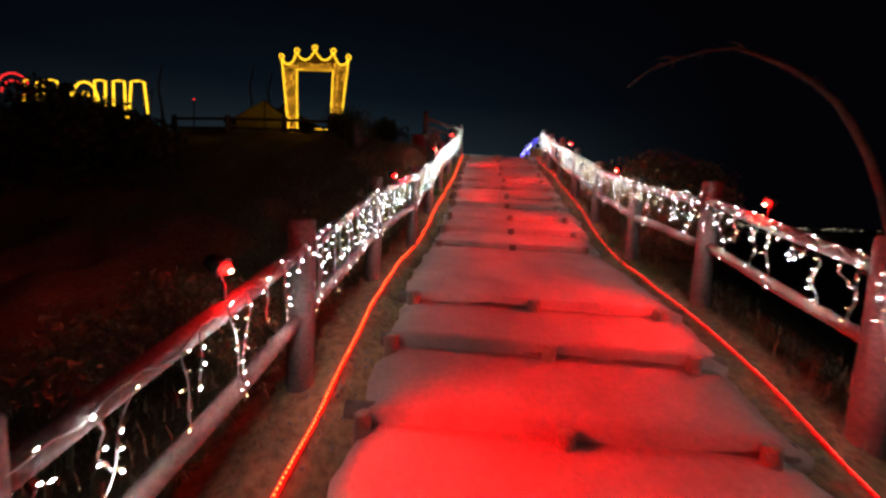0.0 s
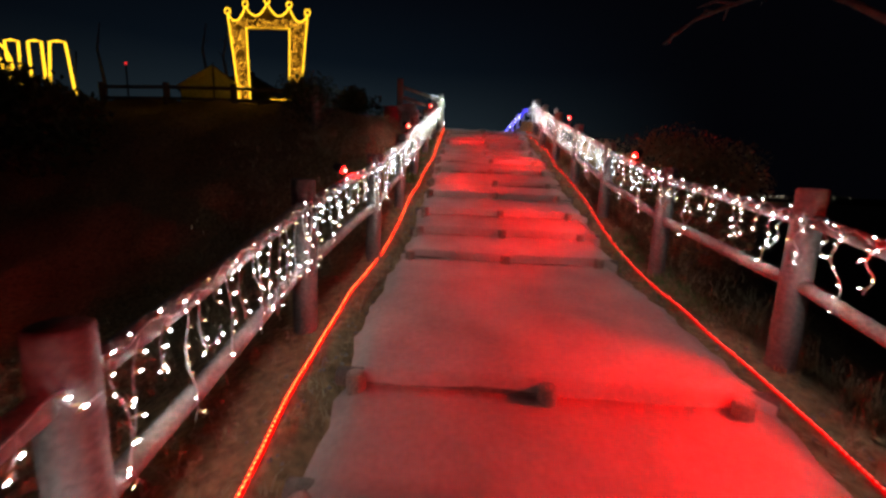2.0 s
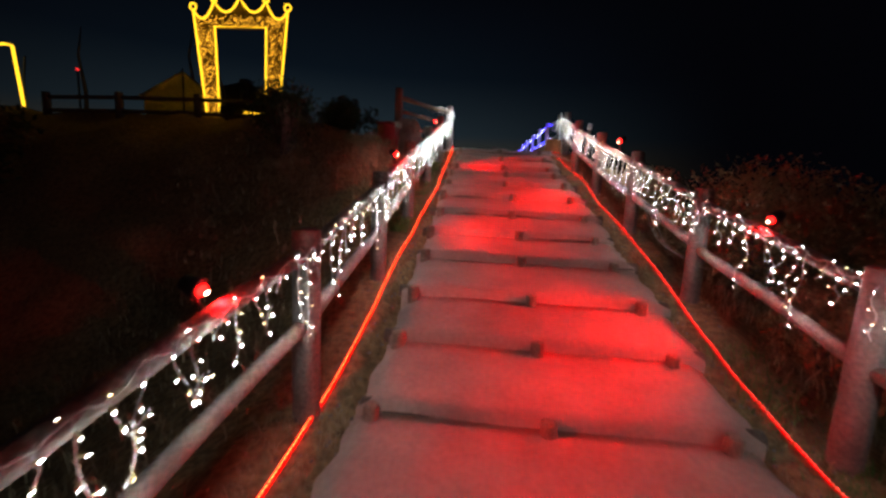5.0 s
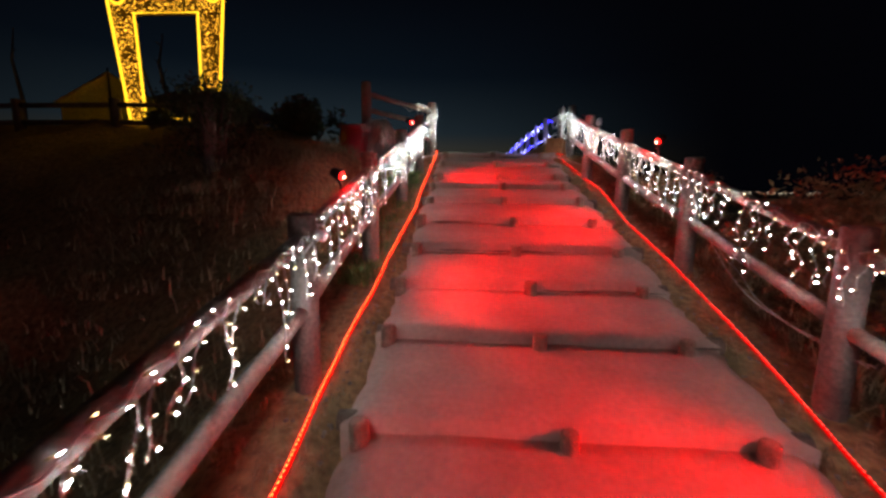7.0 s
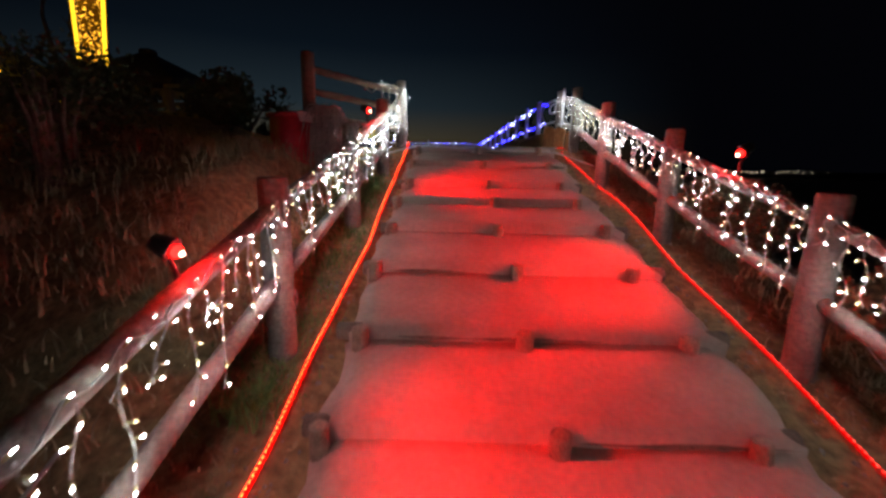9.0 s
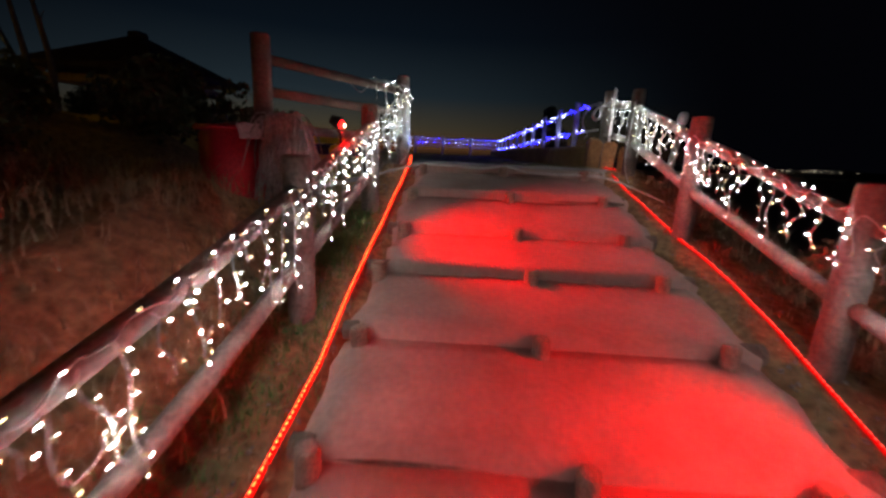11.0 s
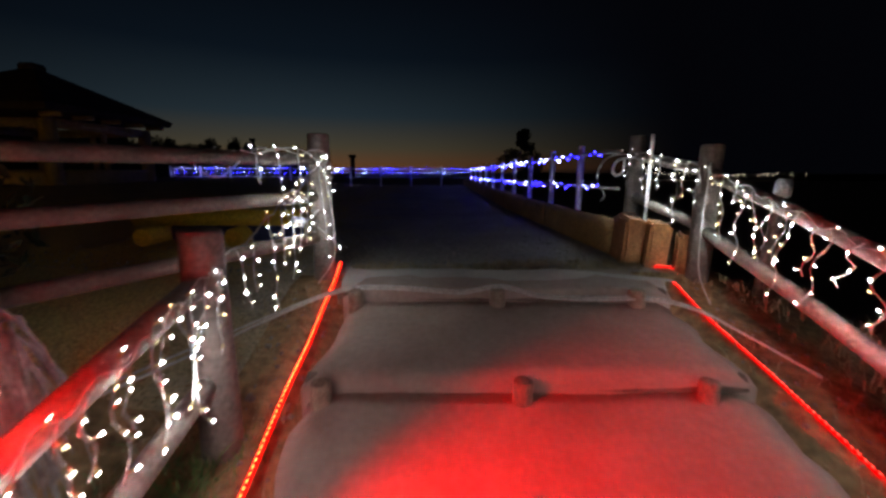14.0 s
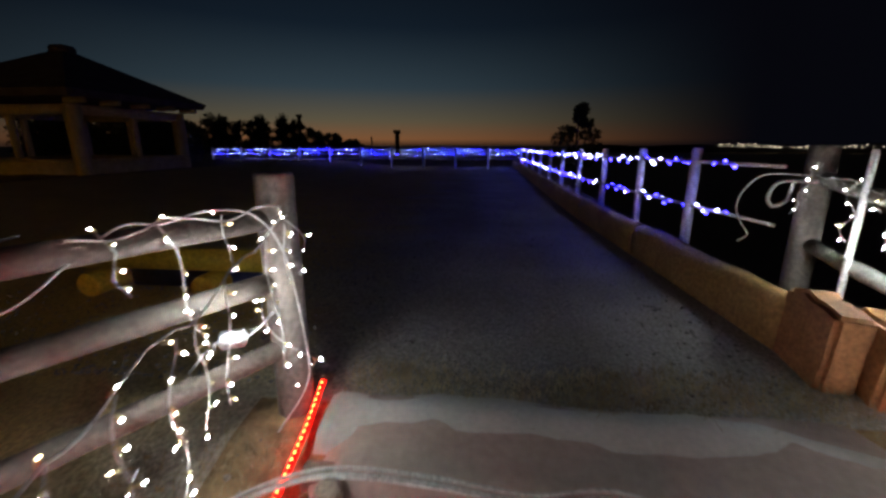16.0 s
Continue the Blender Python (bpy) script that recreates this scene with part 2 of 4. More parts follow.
# ---- plan ----
# log steps: distance along the path and height of the log's top
LOGS = [(-3.2, -0.90), (-2.55, -0.72), (-1.9, -0.54), (-1.25, -0.37), (-0.6, -0.20), (0.05, -0.03), (0.7, 0.14), (1.35, 0.30), (1.99, 0.45), (2.63, 0.64), (3.3, 0.79), (5.45, 1.06), (6.12, 1.23), (6.7, 1.42), (7.41, 1.62), (8.06, 1.79), (8.64, 2.00), (9.32, 2.20), (9.96, 2.39), (10.56, 2.56), (11.21, 2.70), (11.86, 2.92), (12.6, 3.11)]
TOP_Y, TOP_Z = 13.0, 3.13
LX, LZ = np.array([p[0] for p in LOGS] + [TOP_Y]), np.array([p[1] for p in LOGS] + [TOP_Z])


def path_z(y):
    return np.interp(y, LX, LZ - 0.06)


def edge_right(y):
    return float(np.interp(y, [1.8, 2.7, 3.7, 4.2, 7.5, 10.8, 13], [1.61, 1.58, 1.63, 1.58, 1.55, 1.44, 1.43]))


def ground_z(x, y):
    x, y = np.asarray(x, float), np.asarray(y, float)
    base = np.where(y < -3.2, path_z(-3.2) + 0.1 * (y + 3.2), path_z(np.minimum(y, 13.0))) - 0.05
    base = np.where(y > 12.6, base + (3.13 - base) * smooth01(12.6, 13.0, y), base)
    base = np.maximum(base, -6)
    left = np.maximum(0, -1.15 - x)
    low = base - np.minimum(0.45 * left, 1.3) * (1 - smooth01(11.8, 13.0, y))
    bank = smooth01(7.0, 10.7, y) * smooth01(1.05, 1.9, -x)
    zl = low + (3.02 + (0.10 + 0.34 * smooth01(10.4, 11.6, y)) * smooth01(1.9, 3.4, -x) - low) * bank
    zl = zl + (3.10 - zl) * smooth01(12.2, 13.2, y) * smooth01(-9, -3.2, x)
    zl = zl - 0.02 * np.maximum(0, y - 31)
    zl = zl - 18 * smooth01(30, 120, -x)
    right = np.maximum(0, x - 2.0 - 0.0 * y)
    zr = base - np.minimum(0.5 * right, 22 + 0 * x)
    zr = zr - 0.02 * np.maximum(0, y - 31)
    z = np.where(x > 0.4, zr, zl)
    lump = 0.05 * np.sin(2.1 * x + 0.7 * y) * np.sin(1.3 * y - 0.9 * x) + 0.03 * np.sin(5.3 * x + 1.1) * np.sin(4.7 * y)
    far_side = np.clip(np.maximum(-x - 1.3, x - 2.1), 0, 1) * (1 - 0.8 * smooth01(12.5, 13.5, y))
    z = z + lump * far_side * 1.6
    return np.maximum(z, -30)


def gz(x, y):
    return float(ground_z(x, y))


def axis(a, b, step, far):
    mid = list(np.arange(a, b + step / 2, step))
    lo, hi, d = [], [], step
    v = a
    while v > -far:
        d *= 1.35
        v -= d
        lo.append(v)
    d, v = step, b
    while v < far:
        d *= 1.35
        v += d
        hi.append(v)
    return np.array(lo[::-1] + mid + hi)


def build_ground():
    xs, ys = axis(-14, 8, 0.2, 3500), axis(-4, 32, 0.2, 3500)
    X, Y = np.meshgrid(xs, ys)
    Z = ground_z(X, Y)
    under = (X > -0.62) & (X < 1.45) & (Y > -3.1) & (Y < 13.0)
    Z = np.where(under, Z - 0.12, Z)
    verts = np.stack([X.ravel(), Y.ravel(), Z.ravel()], 1)
    w = len(xs)
    faces = [(j * w + i, j * w + i + 1, (j + 1) * w + i + 1, (j + 1) * w + i) for j in range(len(ys) - 1) for i in range(w - 1)]
    ob = raw("ground", verts, faces, M_GROUND, smooth=True)
    ob.data.materials.append(M_PLAZA)
    idx = []
    for j in range(len(ys) - 1):
        for i in range(w - 1):
            cx, cy = (xs[i] + xs[i + 1]) / 2, (ys[j] + ys[j + 1]) / 2
            idx.append(1 if (-9 < cx < 1.6 and (13.0 if cx > -1.0 else 11.9) < cy < 31) else 0)
    ob.data.polygons.foreach_set("material_index", idx)
    return tagged(ob, "dark soil and gravel hilltop ground falling away beside the steps", "ground", kind="structure")


build_ground()


# ---- the stairs ----
def tread_mesh(k, parent):
    """The packed-earth tread behind log k, uneven, with a soft front lip and ragged sides."""
    rng = random.Random(100 + k)
    y0, z0 = LOGS[k]
    y1, z1 = LOGS[k + 1] if k + 1 < len(LOGS) else (TOP_Y, TOP_Z + 0.072)
    z1 -= 0.066
    nx, ny = 22, max(6, int((y1 - y0) / 0.09))
    y0 = y0 - 0.015
    y1 = y1 + 0.01
    vs, fs = [], []
    wl, wr = [], []
    jl, jr = 0.0, 0.0
    for j in range(ny + 1):
        jl, jr = 0.6 * jl + rng.uniform(-0.03, 0.03), 0.6 * jr + rng.uniform(-0.03, 0.03)
        wl.append(float(np.interp(y0 + (y1 - y0) * j / ny, [2.5, 3.3, 4.4, 5.3, 6.0], [-0.58, -0.61, -0.70, -0.68, -0.61])) + jl)
        wr.append(jr)
    for j in range(ny + 1):
        f = j / ny
        y = y0 + (y1 - y0) * f
        z = z0 + 0.004 + (z1 - z0) * f
        er = edge_right(y) + wr[j]
        for i in range(nx + 1):
            g = i / nx
            x = wl[j] + (er - wl[j]) * g
            s = min(g, 1 - g)
            sag = -0.05 * max(0, 1 - s / 0.06) ** 2
            lump = 0.011 * noise.noise((x * 2.1, y * 2.1, k * 3.7)) + 0.005 * noise.noise((x * 7, y * 7, k))
            vs.append((x, y, z + sag + lump))
    w = nx + 1
    for j in range(ny):
        for i in range(nx):
            fs.append((j * w + i, j * w + i + 1, (j + 1) * w + i + 1, (j + 1) * w + i))
    # skirt
    rim = [i for i in range(w)] + [j * w + nx for j in range(1, ny + 1)] + [ny * w + i for i in range(nx - 1, -1, -1)] + [j * w for j in range(ny - 1, 0, -1)]
    o = len(vs)
    for r in rim:
        x, y, z = vs[r]
        vs.append((x, y, z - 0.2))
    n = len(rim)
    for a in range(n):
        b = (a + 1) % n
        fs.append((rim[a], o + a, o + b, rim[b]))
    return raw("tread", vs, fs, M_TREAD, parent, smooth=True)


def log_step(k):
    rng = random.Random(7 + k)
    y, z = LOGS[k]
    r = 0.056
    th = empty("log_step", (0.42, y, z))
    tagged(th, "weathered round log edging an earth step, pegged by three stakes", "step", "log steps of the path")
    xl, xr = -0.62 - rng.uniform(0, 0.05), edge_right(y) + rng.uniform(-0.04, 0.03)
    pts, rr = [], []
    for i in range(13):
        f = i / 12
        pts.append((xl + (xr - xl) * f - 0.42, 0.05 + 0.012 * math.sin(3 * f + k), -r + 0.007 * noise.noise((f * 5, k, 0))))
        rr.append(r * (1 + 0.10 * noise.noise((f * 7, k * 2.0, 3))))
    rr[0] *= 0.9
    tube("log", pts, rr, M_LOG, th, seg=14)
    for x in (-0.54 + rng.uniform(-0.03, 0.03), 0.43 - 0.012 * (y - 7) + rng.uniform(-0.03, 0.03), edge_right(y) - 0.22 + rng.uniform(-0.03, 0.03)):
        bm = pole_bm(0.047 * rng.uniform(0.92, 1.08), 0.24, 12, 0.012, 0.08, rng)
        st = part("stake", bm, M_STAKE, th)
        st.location = (x - 0.42, -0.055, -0.225 + rng.uniform(-0.012, 0.014))
        st.rotation_euler = (rng.uniform(-0.08, 0.03), rng.uniform(-0.05, 0.05), rng.uniform(0, 3))
    return th


stairs = tagged(empty("stairs", (0, 0, 0)), "worn packed-earth stair path with log edges climbing the hill", "stairs", kind="structure")
for k in range(len(LOGS)):
    tread_mesh(k, stairs)
    log_step(k)


def top_sill():
    """The pale concrete strip at the head of the steps."""
    vs, fs = [], []
    nx = 30
    for i in range(nx + 1):
        f = i / nx
        x = -0.66 + 2.16 * f
        yb = 13.0 + 0.05 * noise.noise((x * 2.2, 1.7, 0)) + 0.03 * noise.noise((x * 6, 3.1, 0))
        yb -= 0.55 * max(0.0, x - 1.02)
        for y, z in ((12.74, 3.06), (12.79, 3.118), (min(12.90, yb - 0.05), 3.143), (yb - 0.02, 3.152), (yb + 0.10, 3.09)):
            vs.append((x, y, z + 0.008 * noise.noise((x * 4, y * 4, 0))))
    for i in range(nx):
        for j in range(4):
            a = i * 5 + j
            fs.append((a, a + 5, a + 6, a + 1))
    return tagged(raw("concrete_sill", vs, fs, M_CONC, smooth=True), "pale rough concrete strip at the head of the steps", "sill", kind="structure")


top_sill()

# ---- fences beside the steps ----
LEFT = [(-1.0, -2.5, 0.28), (-1.0, -0.93, 0.66), (-1.0, 0.66, 1.03), (-1.02, 2.25, 1.40), (-1.05, 3.92, 1.77), (-0.93, 5.42, 2.02), (-0.93, 7.02, 2.38),
        (-0.94, 8.56, 2.82), (-0.92, 10.14, 3.22), (-0.89, 11.64, 3.63), (-0.82, 12.96, 4.08)]
RIGHT = [(2.10, -2.5, 0.35), (2.08, -0.95, 0.72), (2.05, 0.62, 1.10), (2.03, 2.20, 1.47), (1.99, 3.81, 1.84), (1.94, 5.44, 2.00), (1.87, 7.01, 2.37),
         (1.83, 8.52, 2.80), (1.78, 9.98, 3.21), (1.74, 11.43, 3.61), (1.80, 12.92, 4.02), (1.86, 14.11, 4.17)]


def rail_lift(y):
    """How much higher the rails sit on their posts along the middle stretch."""
    return float(np.interp(y, [3.9, 5.4, 7.8, 9.6], [0.0, 0.055, 0.05, 0.0]))


def log_fence(name, posts, drops, label, rail_mat, post_mat, group, r_post=0.076, bays=None):
    th = tagged(empty(name, (posts[0][0], posts[0][1], gz(posts[0][0], posts[0][1]))), label, "fence", group)
    ox, oy, oz = th.location
    rng = random.Random(len(name) * 31)
    for x, y, z in posts:
        g = gz(x, y) - 0.15
        p = part("post", pole_bm(r_post * rng.uniform(0.96, 1.04), z - g, 18, 0.014, 0.02, rng), post_mat, th)
        p.location = (x - ox, y - oy, g - oz)
    for a, b in zip(posts, posts[1:][:bays]):
        for d in drops:
            pts, rr = [], []
            for i in range(7):
                f = i / 6
                pts.append((a[0] + (b[0] - a[0]) * f - ox, a[1] + (b[1] - a[1]) * f - oy, a[2] + (b[2] - a[2]) * f - d + rail_lift(a[1] + (b[1] - a[1]) * f) - oz + 0.006 * math.sin(math.pi * f * 2 + a[1])))
                rr.append(0.041 * (1 + 0.06 * noise.noise((f * 4, a[1], d))))
            tube("rail", pts, rr, rail_mat, th, seg=14)
    return th


log_fence("log_fence", LEFT, (0.18, 0.57), "pale grey imitation-log rail fence along the steps", M_RAIL, M_POST, "fences along the steps", bays=len(LEFT) - 2)
log_fence("log_fence", RIGHT, (0.18, 0.56), "pale grey imitation-log rail fence above the dark slope", M_RAIL, M_POST, "fences along the steps")
WING = [(-0.82, 12.96, 4.08), (-1.68, 11.36, 4.08)]
WING2 = [(-3.9, 11.2, 3.80), (-5.6, 11.15, 3.80), (-7.3, 11.2, 3.80), (-9.0, 11.3, 3.78)]


# ---- string lights ----
def bulb_mesh():
    bm = bmesh.new()
    prof = [(0.0, 0.0), (0.0018, 0.002), (0.0022, 0.005), (0.0016, 0.009), (0.0, 0.0115)]
    rings = []
    for r, z in prof[1:-1]:
        rings.append([bm.verts.new((r * math.cos(2 * math.pi * k / 6), r * math.sin(2 * math.pi * k / 6), z)) for k in range(6)])
    lo, hi = bm.verts.new((0, 0, 0)), bm.verts.new((0, 0, 0.0115))
    for a, b in zip(rings, rings[1:]):
        for k in range(6):
            bm.faces.new((a[k], a[(k + 1) % 6], b[(k + 1) % 6], b[k]))
    for k in range(6):
        bm.faces.new((lo, rings[0][(k + 1) % 6], rings[0][k]))
        bm.faces.new((hi, rings[-1][k], rings[-1][(k + 1) % 6]))
    me = bpy.data.meshes.new("bulb")
    bm.to_mesh(me)
    bm.free()
    me.materials.append(G_WHITE)
    return me


BULB_ME = bulb_mesh()


def socket_mesh():
    v, f = tube_data([(0, 0, 0), (0, 0, 0.012), (0, 0, 0.020)], [0.003, 0.0058, 0.0055], 6)
    me = bpy.data.meshes.new("socket")
    me.from_pydata([tuple(p) for p in v], [], f)
    me.materials.append(M_SLEEVE)
    me.polygons.foreach_set("use_smooth", [True] * len(me.polygons))
    return me


SOCKET_ME = socket_mesh()


def add_bulb(th, p, d):
    """A socket on the cable at p, pointing along d, with its lit bulb."""
    so = link("socket", SOCKET_ME, th)
    so.location, so.rotation_mode, so.rotation_quaternion = p, "QUATERNION", d.to_track_quat("Z", "Y")
    link("bulb", BULB_ME, so).location = (0, 0, 0.018)


def add_fill_lamps(th, places, watts):
    """Adds sizeless, unseen point lamps among the strands, standing in for the small bulbs' light."""
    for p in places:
        li = bpy.data.lights.new("icicle_fill_lamp", "POINT")
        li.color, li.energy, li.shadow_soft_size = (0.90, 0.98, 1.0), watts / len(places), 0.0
        ob = new("icicle_fill_lamp", li)
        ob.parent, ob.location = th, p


def icicle_bay(a, b, side, seed, drop=0.18, count=None, watts=STRING_FILL_WATTS):
    """One icicle string hung on the top rail between two posts: a running cable, wavy hanging strands, sockets and bulbs."""
    rng = random.Random(seed)
    A, B = Vector(a), Vector(b)
    A.z -= drop - 0.045 - rail_lift(A.y)
    B.z -= drop - 0.045 - rail_lift(B.y)
    off = Vector((0.052 * side, 0, 0.0))
    L = (B - A).length
    th = tagged(empty("icicle_lights", A + off), "white icicle string lights hung on the fence rail, lit", "string lights", "icicle strings on the fences")
    o = A + off
    n = count or max(4, int(L / 0.10))
    strands, spots = [], []
    pts = []
    for i in range(n * 4 + 1):
        f = i / (n * 4)
        pts.append((B - A) * f + Vector((0.012 * side * math.sin(17 * f + seed), 0, 0.015 * math.sin(f * n * math.pi) - 0.012 + rng.uniform(-0.006, 0.006))))
    for i in range(n):
        f = (i + 0.5 + rng.uniform(-0.3, 0.3)) / n
        top = (B - A) * f
        ln = rng.choice([0.10, 0.2, 0.3, 0.38, 0.46, 0.26])
        m = max(2, int(ln / 0.03))
        sp = []
        ph, sw = rng.uniform(0, 6), rng.uniform(0.008, 0.028)
        dx, dy = rng.uniform(-0.05, 0.05), rng.uniform(-0.09, 0.09)
        curl = rng.random() < 0.16
        for j in range(m + 1):
            g = j / m
            z = -ln * g
            if curl and g > 0.6:
                z = -ln * 0.6 + (g - 0.6) * ln * 0.5
                dyj = dy + 0.16 * (g - 0.6)
            else:
                dyj = dy * g
            sp.append(top + Vector((side * 0.02 + dx * g * 0.5 + 0.3 * sw * math.cos(ph + 13 * g), dyj + sw * math.sin(ph + 10 * g), z)))
        strands.append(sp)
        nb = max(1, int(round(ln / 0.066)))
        for q in range(nb):
            g = (q + 0.7) / nb * 0.99
            p = sp[min(m, int(g * m))]
            d = Vector((rng.uniform(-0.6, 0.6) + 0.4 * side, rng.uniform(-1, 1), rng.uniform(-1.0, 0.3))).normalized()
            spots.append((p, d))
        if rng.random() < 0.6:
            spots.append((top, Vector((0.3 * side, rng.uniform(-1, 1), rng.uniform(-0.2, 1))).normalized()))
    tube("cable", pts, 0.0038, M_CABLE, th, seg=5)
    for sp in strands:
        tube("strand", sp, 0.0034, M_CABLE, th, seg=4)
    for p, d in spots:
        add_bulb(th, p, d)
    # added fill lamps: three along a long bay, one in a short one
    add_fill_lamps(th, [(B - A) * f + Vector((0.06 * side, 0, -z)) for f, z in (((0.18, 0.22), (0.5, 0.14), (0.82, 0.27)) if L > 1.4 else ((0.5, 0.24),))], watts * L / 1.6)
    return th


for i, (a, b) in enumerate(zip(LEFT[2:], LEFT[3:])):
    icicle_bay(a, b, 1, 40 + i, count=(9 if a[1] > 11 else 20 if a[1] > 10 else 11 if a[1] < 2 else None), watts=STRING_FILL_WATTS * (0.3 if a[1] > 11 else 0.6 if a[1] > 10 else 1.0 if a[1] > 5 else 0.78))
for i, (a, b) in enumerate(zip(RIGHT[2:], RIGHT[3:])):
    icicle_bay(a, b, -1, 80 + i, 0.18, 6 if b[1] > 14 else None, 0.68 * STRING_FILL_WATTS)


# ---- rope lights on the ground ----
def rope_light(name, pts, core, label, r=0.0125, jacket=G_ROPE):
    """A red tube along the edge of the steps with closely spaced diodes in it."""
    th = tagged(empty(name, pts[0]), label, "rope light", "rope lights along the steps")
    o = Vector(pts[0])
    fine, acc = [], 0.0
    P = [Vector(p) for p in pts]
    for a, b in zip(P, P[1:]):
        n = max(1, int((b - a).length / 0.06))
        for i in range(n):
            f = i / n
            q = a.lerp(b, f)
            q += Vector((0.010 * noise.noise((q.y * 1.7, 3, 0)), 0, 0.012 * noise.noise((q.y * 2.3, 9, 0))))
            fine.append(q - o)
    fine.append(P[-1] - o)
    tube("sheath", fine, r, jacket, th, seg=8)
    beads = []
    last = fine[0]
    run = 0.0
    for a, b in zip(fine, fine[1:]):
        seg = (b - a).length
        while run < seg:
            q = a + (b - a) * (run / seg)
            beads.append(tube_data([q + Vector((0, -0.007, r * 0.82)), q + Vector((0, 0.007, r * 0.82))], r * 0.34, 5))
            run += 0.028
        run -= seg
    v, f = merge(beads)
    tagged(raw("diode_strip", v, f, core, th), kind="stuff")
    return th


def rope_line(xs, y0, y1, lift=0.02):
    out = []
    for y in np.arange(y0, y1 + 0.01, 0.3):
        x = float(np.interp(y, xs[0], xs[1]))
        out.append((x, float(y), max(gz(x, y), float(path_z(y)) - 0.06) + lift))
    return out


rope_light("rope_light", rope_line(([-3, 1.5, 2.5, 3.6, 4.4, 4.9, 6.4, 7.4, 9.1, 9.8, 11, 12.7], [-0.80, -0.80, -0.82, -0.87, -0.91, -0.90, -0.83, -0.83, -0.74, -0.70, -0.73, -0.71]), -2.5, 12.9) + [(-0.72, 13.02, 3.19)],
           G_BEAD, "glowing red LED rope light on the grass beside the steps")
rope_light("rope_light", rope_line(([-3, 1.8, 2.8, 3.65, 4.1, 5.7, 6.5, 8, 9.5, 10.9, 11.5, 11.85, 12.7], [1.82, 1.80, 1.78, 1.75, 1.76, 1.75, 1.73, 1.79, 1.68, 1.75, 1.68, 1.62, 1.59]), -2.5, 12.8) + [(1.62, 12.90, 3.08), (1.74, 13.02, 3.13), (1.68, 13.06, 3.15), (1.56, 13.04, 3.16)],
           G_BEADR, "glowing red LED rope light lying beside the log steps", 0.0095, G_ROPER)


# ---- red floodlights ----
def floodlight(x, y, z, aim, seed, watts=SPOT_WATTS):
    th = tagged(empty("floodlight", (x, y, z - 0.10)), "small black garden floodlight with a glowing red lens on the rail", "floodlight", "red floodlights on the fences")
    s = 1 if aim[0] > x else -1
    d = (Vector(aim) - Vector((x, y, z))).normalized()
    q = d.to_track_quat("-Z", "Y")
    rot = q.to_matrix().to_4x4()
    bm = bmesh.new()
    bmesh.ops.create_cone(bm, cap_ends=True, segments=18, radius1=0.046, radius2=0.030, depth=0.07, matrix=Matrix.Translation((0, 0, 0.035)))
    bmesh.ops.bevel(bm, geom=bm.edges[:], offset=0.003, segments=1, affect="EDGES")
    h = part("housing", bm, M_BLACK, th)
    h.matrix_local = Matrix.Translation((0, 0, 0.10)) @ rot
    bm = bmesh.new()
    bmesh.ops.create_uvsphere(bm, u_segments=14, v_segments=8, radius=0.023)
    for v in bm.verts:
        v.co.z *= 0.8
    le = part("lens", bm, G_LENS, th, "glowing red lens")
    le.matrix_local = Matrix.Translation((0, 0, 0.10)) @ rot @ Matrix.Translation((0, 0, -0.012))
    bm = bmesh.new()
    bmesh.ops.create_uvsphere(bm, u_segments=8, v_segments=6, radius=0.010)
    di = part("diode", bm, G_HOT, th, "white-hot diode in the lens")
    di.matrix_local = Matrix.Translation((0, 0, 0.10)) @ rot @ Matrix.Translation((0, 0, -0.029))
    tube("bracket", [(0, 0, -0.06), (0, 0, 0.03), (-0.02 * s, 0, 0.07), (-0.01 * s, 0, 0.10)], 0.009, M_BLACK, th, seg=8)
    li = bpy.data.lights.new("red_floodlight_beam", "SPOT")
    li.color, li.energy, li.spot_size, li.spot_blend, li.shadow_soft_size = (1.0, 0.0005, 0.0008), watts, radians(84), 1.0, 0.02
    ob = new("floodlight_beam", li)
    ob.parent = th
    ob.matrix_local = Matrix.Translation(Vector((0, 0, 0.10)) + d * 0.05) @ rot
    sp = bpy.data.lights.new("red_floodlight_spill", "POINT")
    sp.color, sp.energy, sp.shadow_soft_size = (1.0, 0.003, 0.004), SPILL_WATTS, 0.004
    so = new("floodlight_spill", sp)
    so.parent = th
    so.location = Vector((0, 0, 0.10)) + d * 0.10
    return th


for i, (x, y, z, f) in enumerate([(-0.99, -1.6, 0.47, 1.2), (-1.01, 1.52, 1.22, 1.2), (-1.05, 4.74, 1.85, 0.95), (-0.97, 7.82, 2.60, 0.75), (-0.92, 10.89, 3.42, 1.1)]):
    floodlight(x, y, z, (0.95, y + 0.1, float(path_z(y))), i, f * SPOT_WATTS)
for i, (x, y, z) in enumerate([(2.06, 0.05, 0.92), (2.03, 3.14, 1.65), (1.92, 6.23, 2.17), (1.83, 9.23, 3.01)]):
    floodlight(x, y, z, (0.55, y - 0.05, float(path_z(y)) + 0.0), 10 + i, 0.85 * SPOT_WATTS)


# ---- hilltop: wing fence, blue-lit fence, kerb ----
def wing_fence(name, posts, drops, label):
    return log_fence(name, posts, drops, label, M_WING, M_POST, "fences of the hilltop")


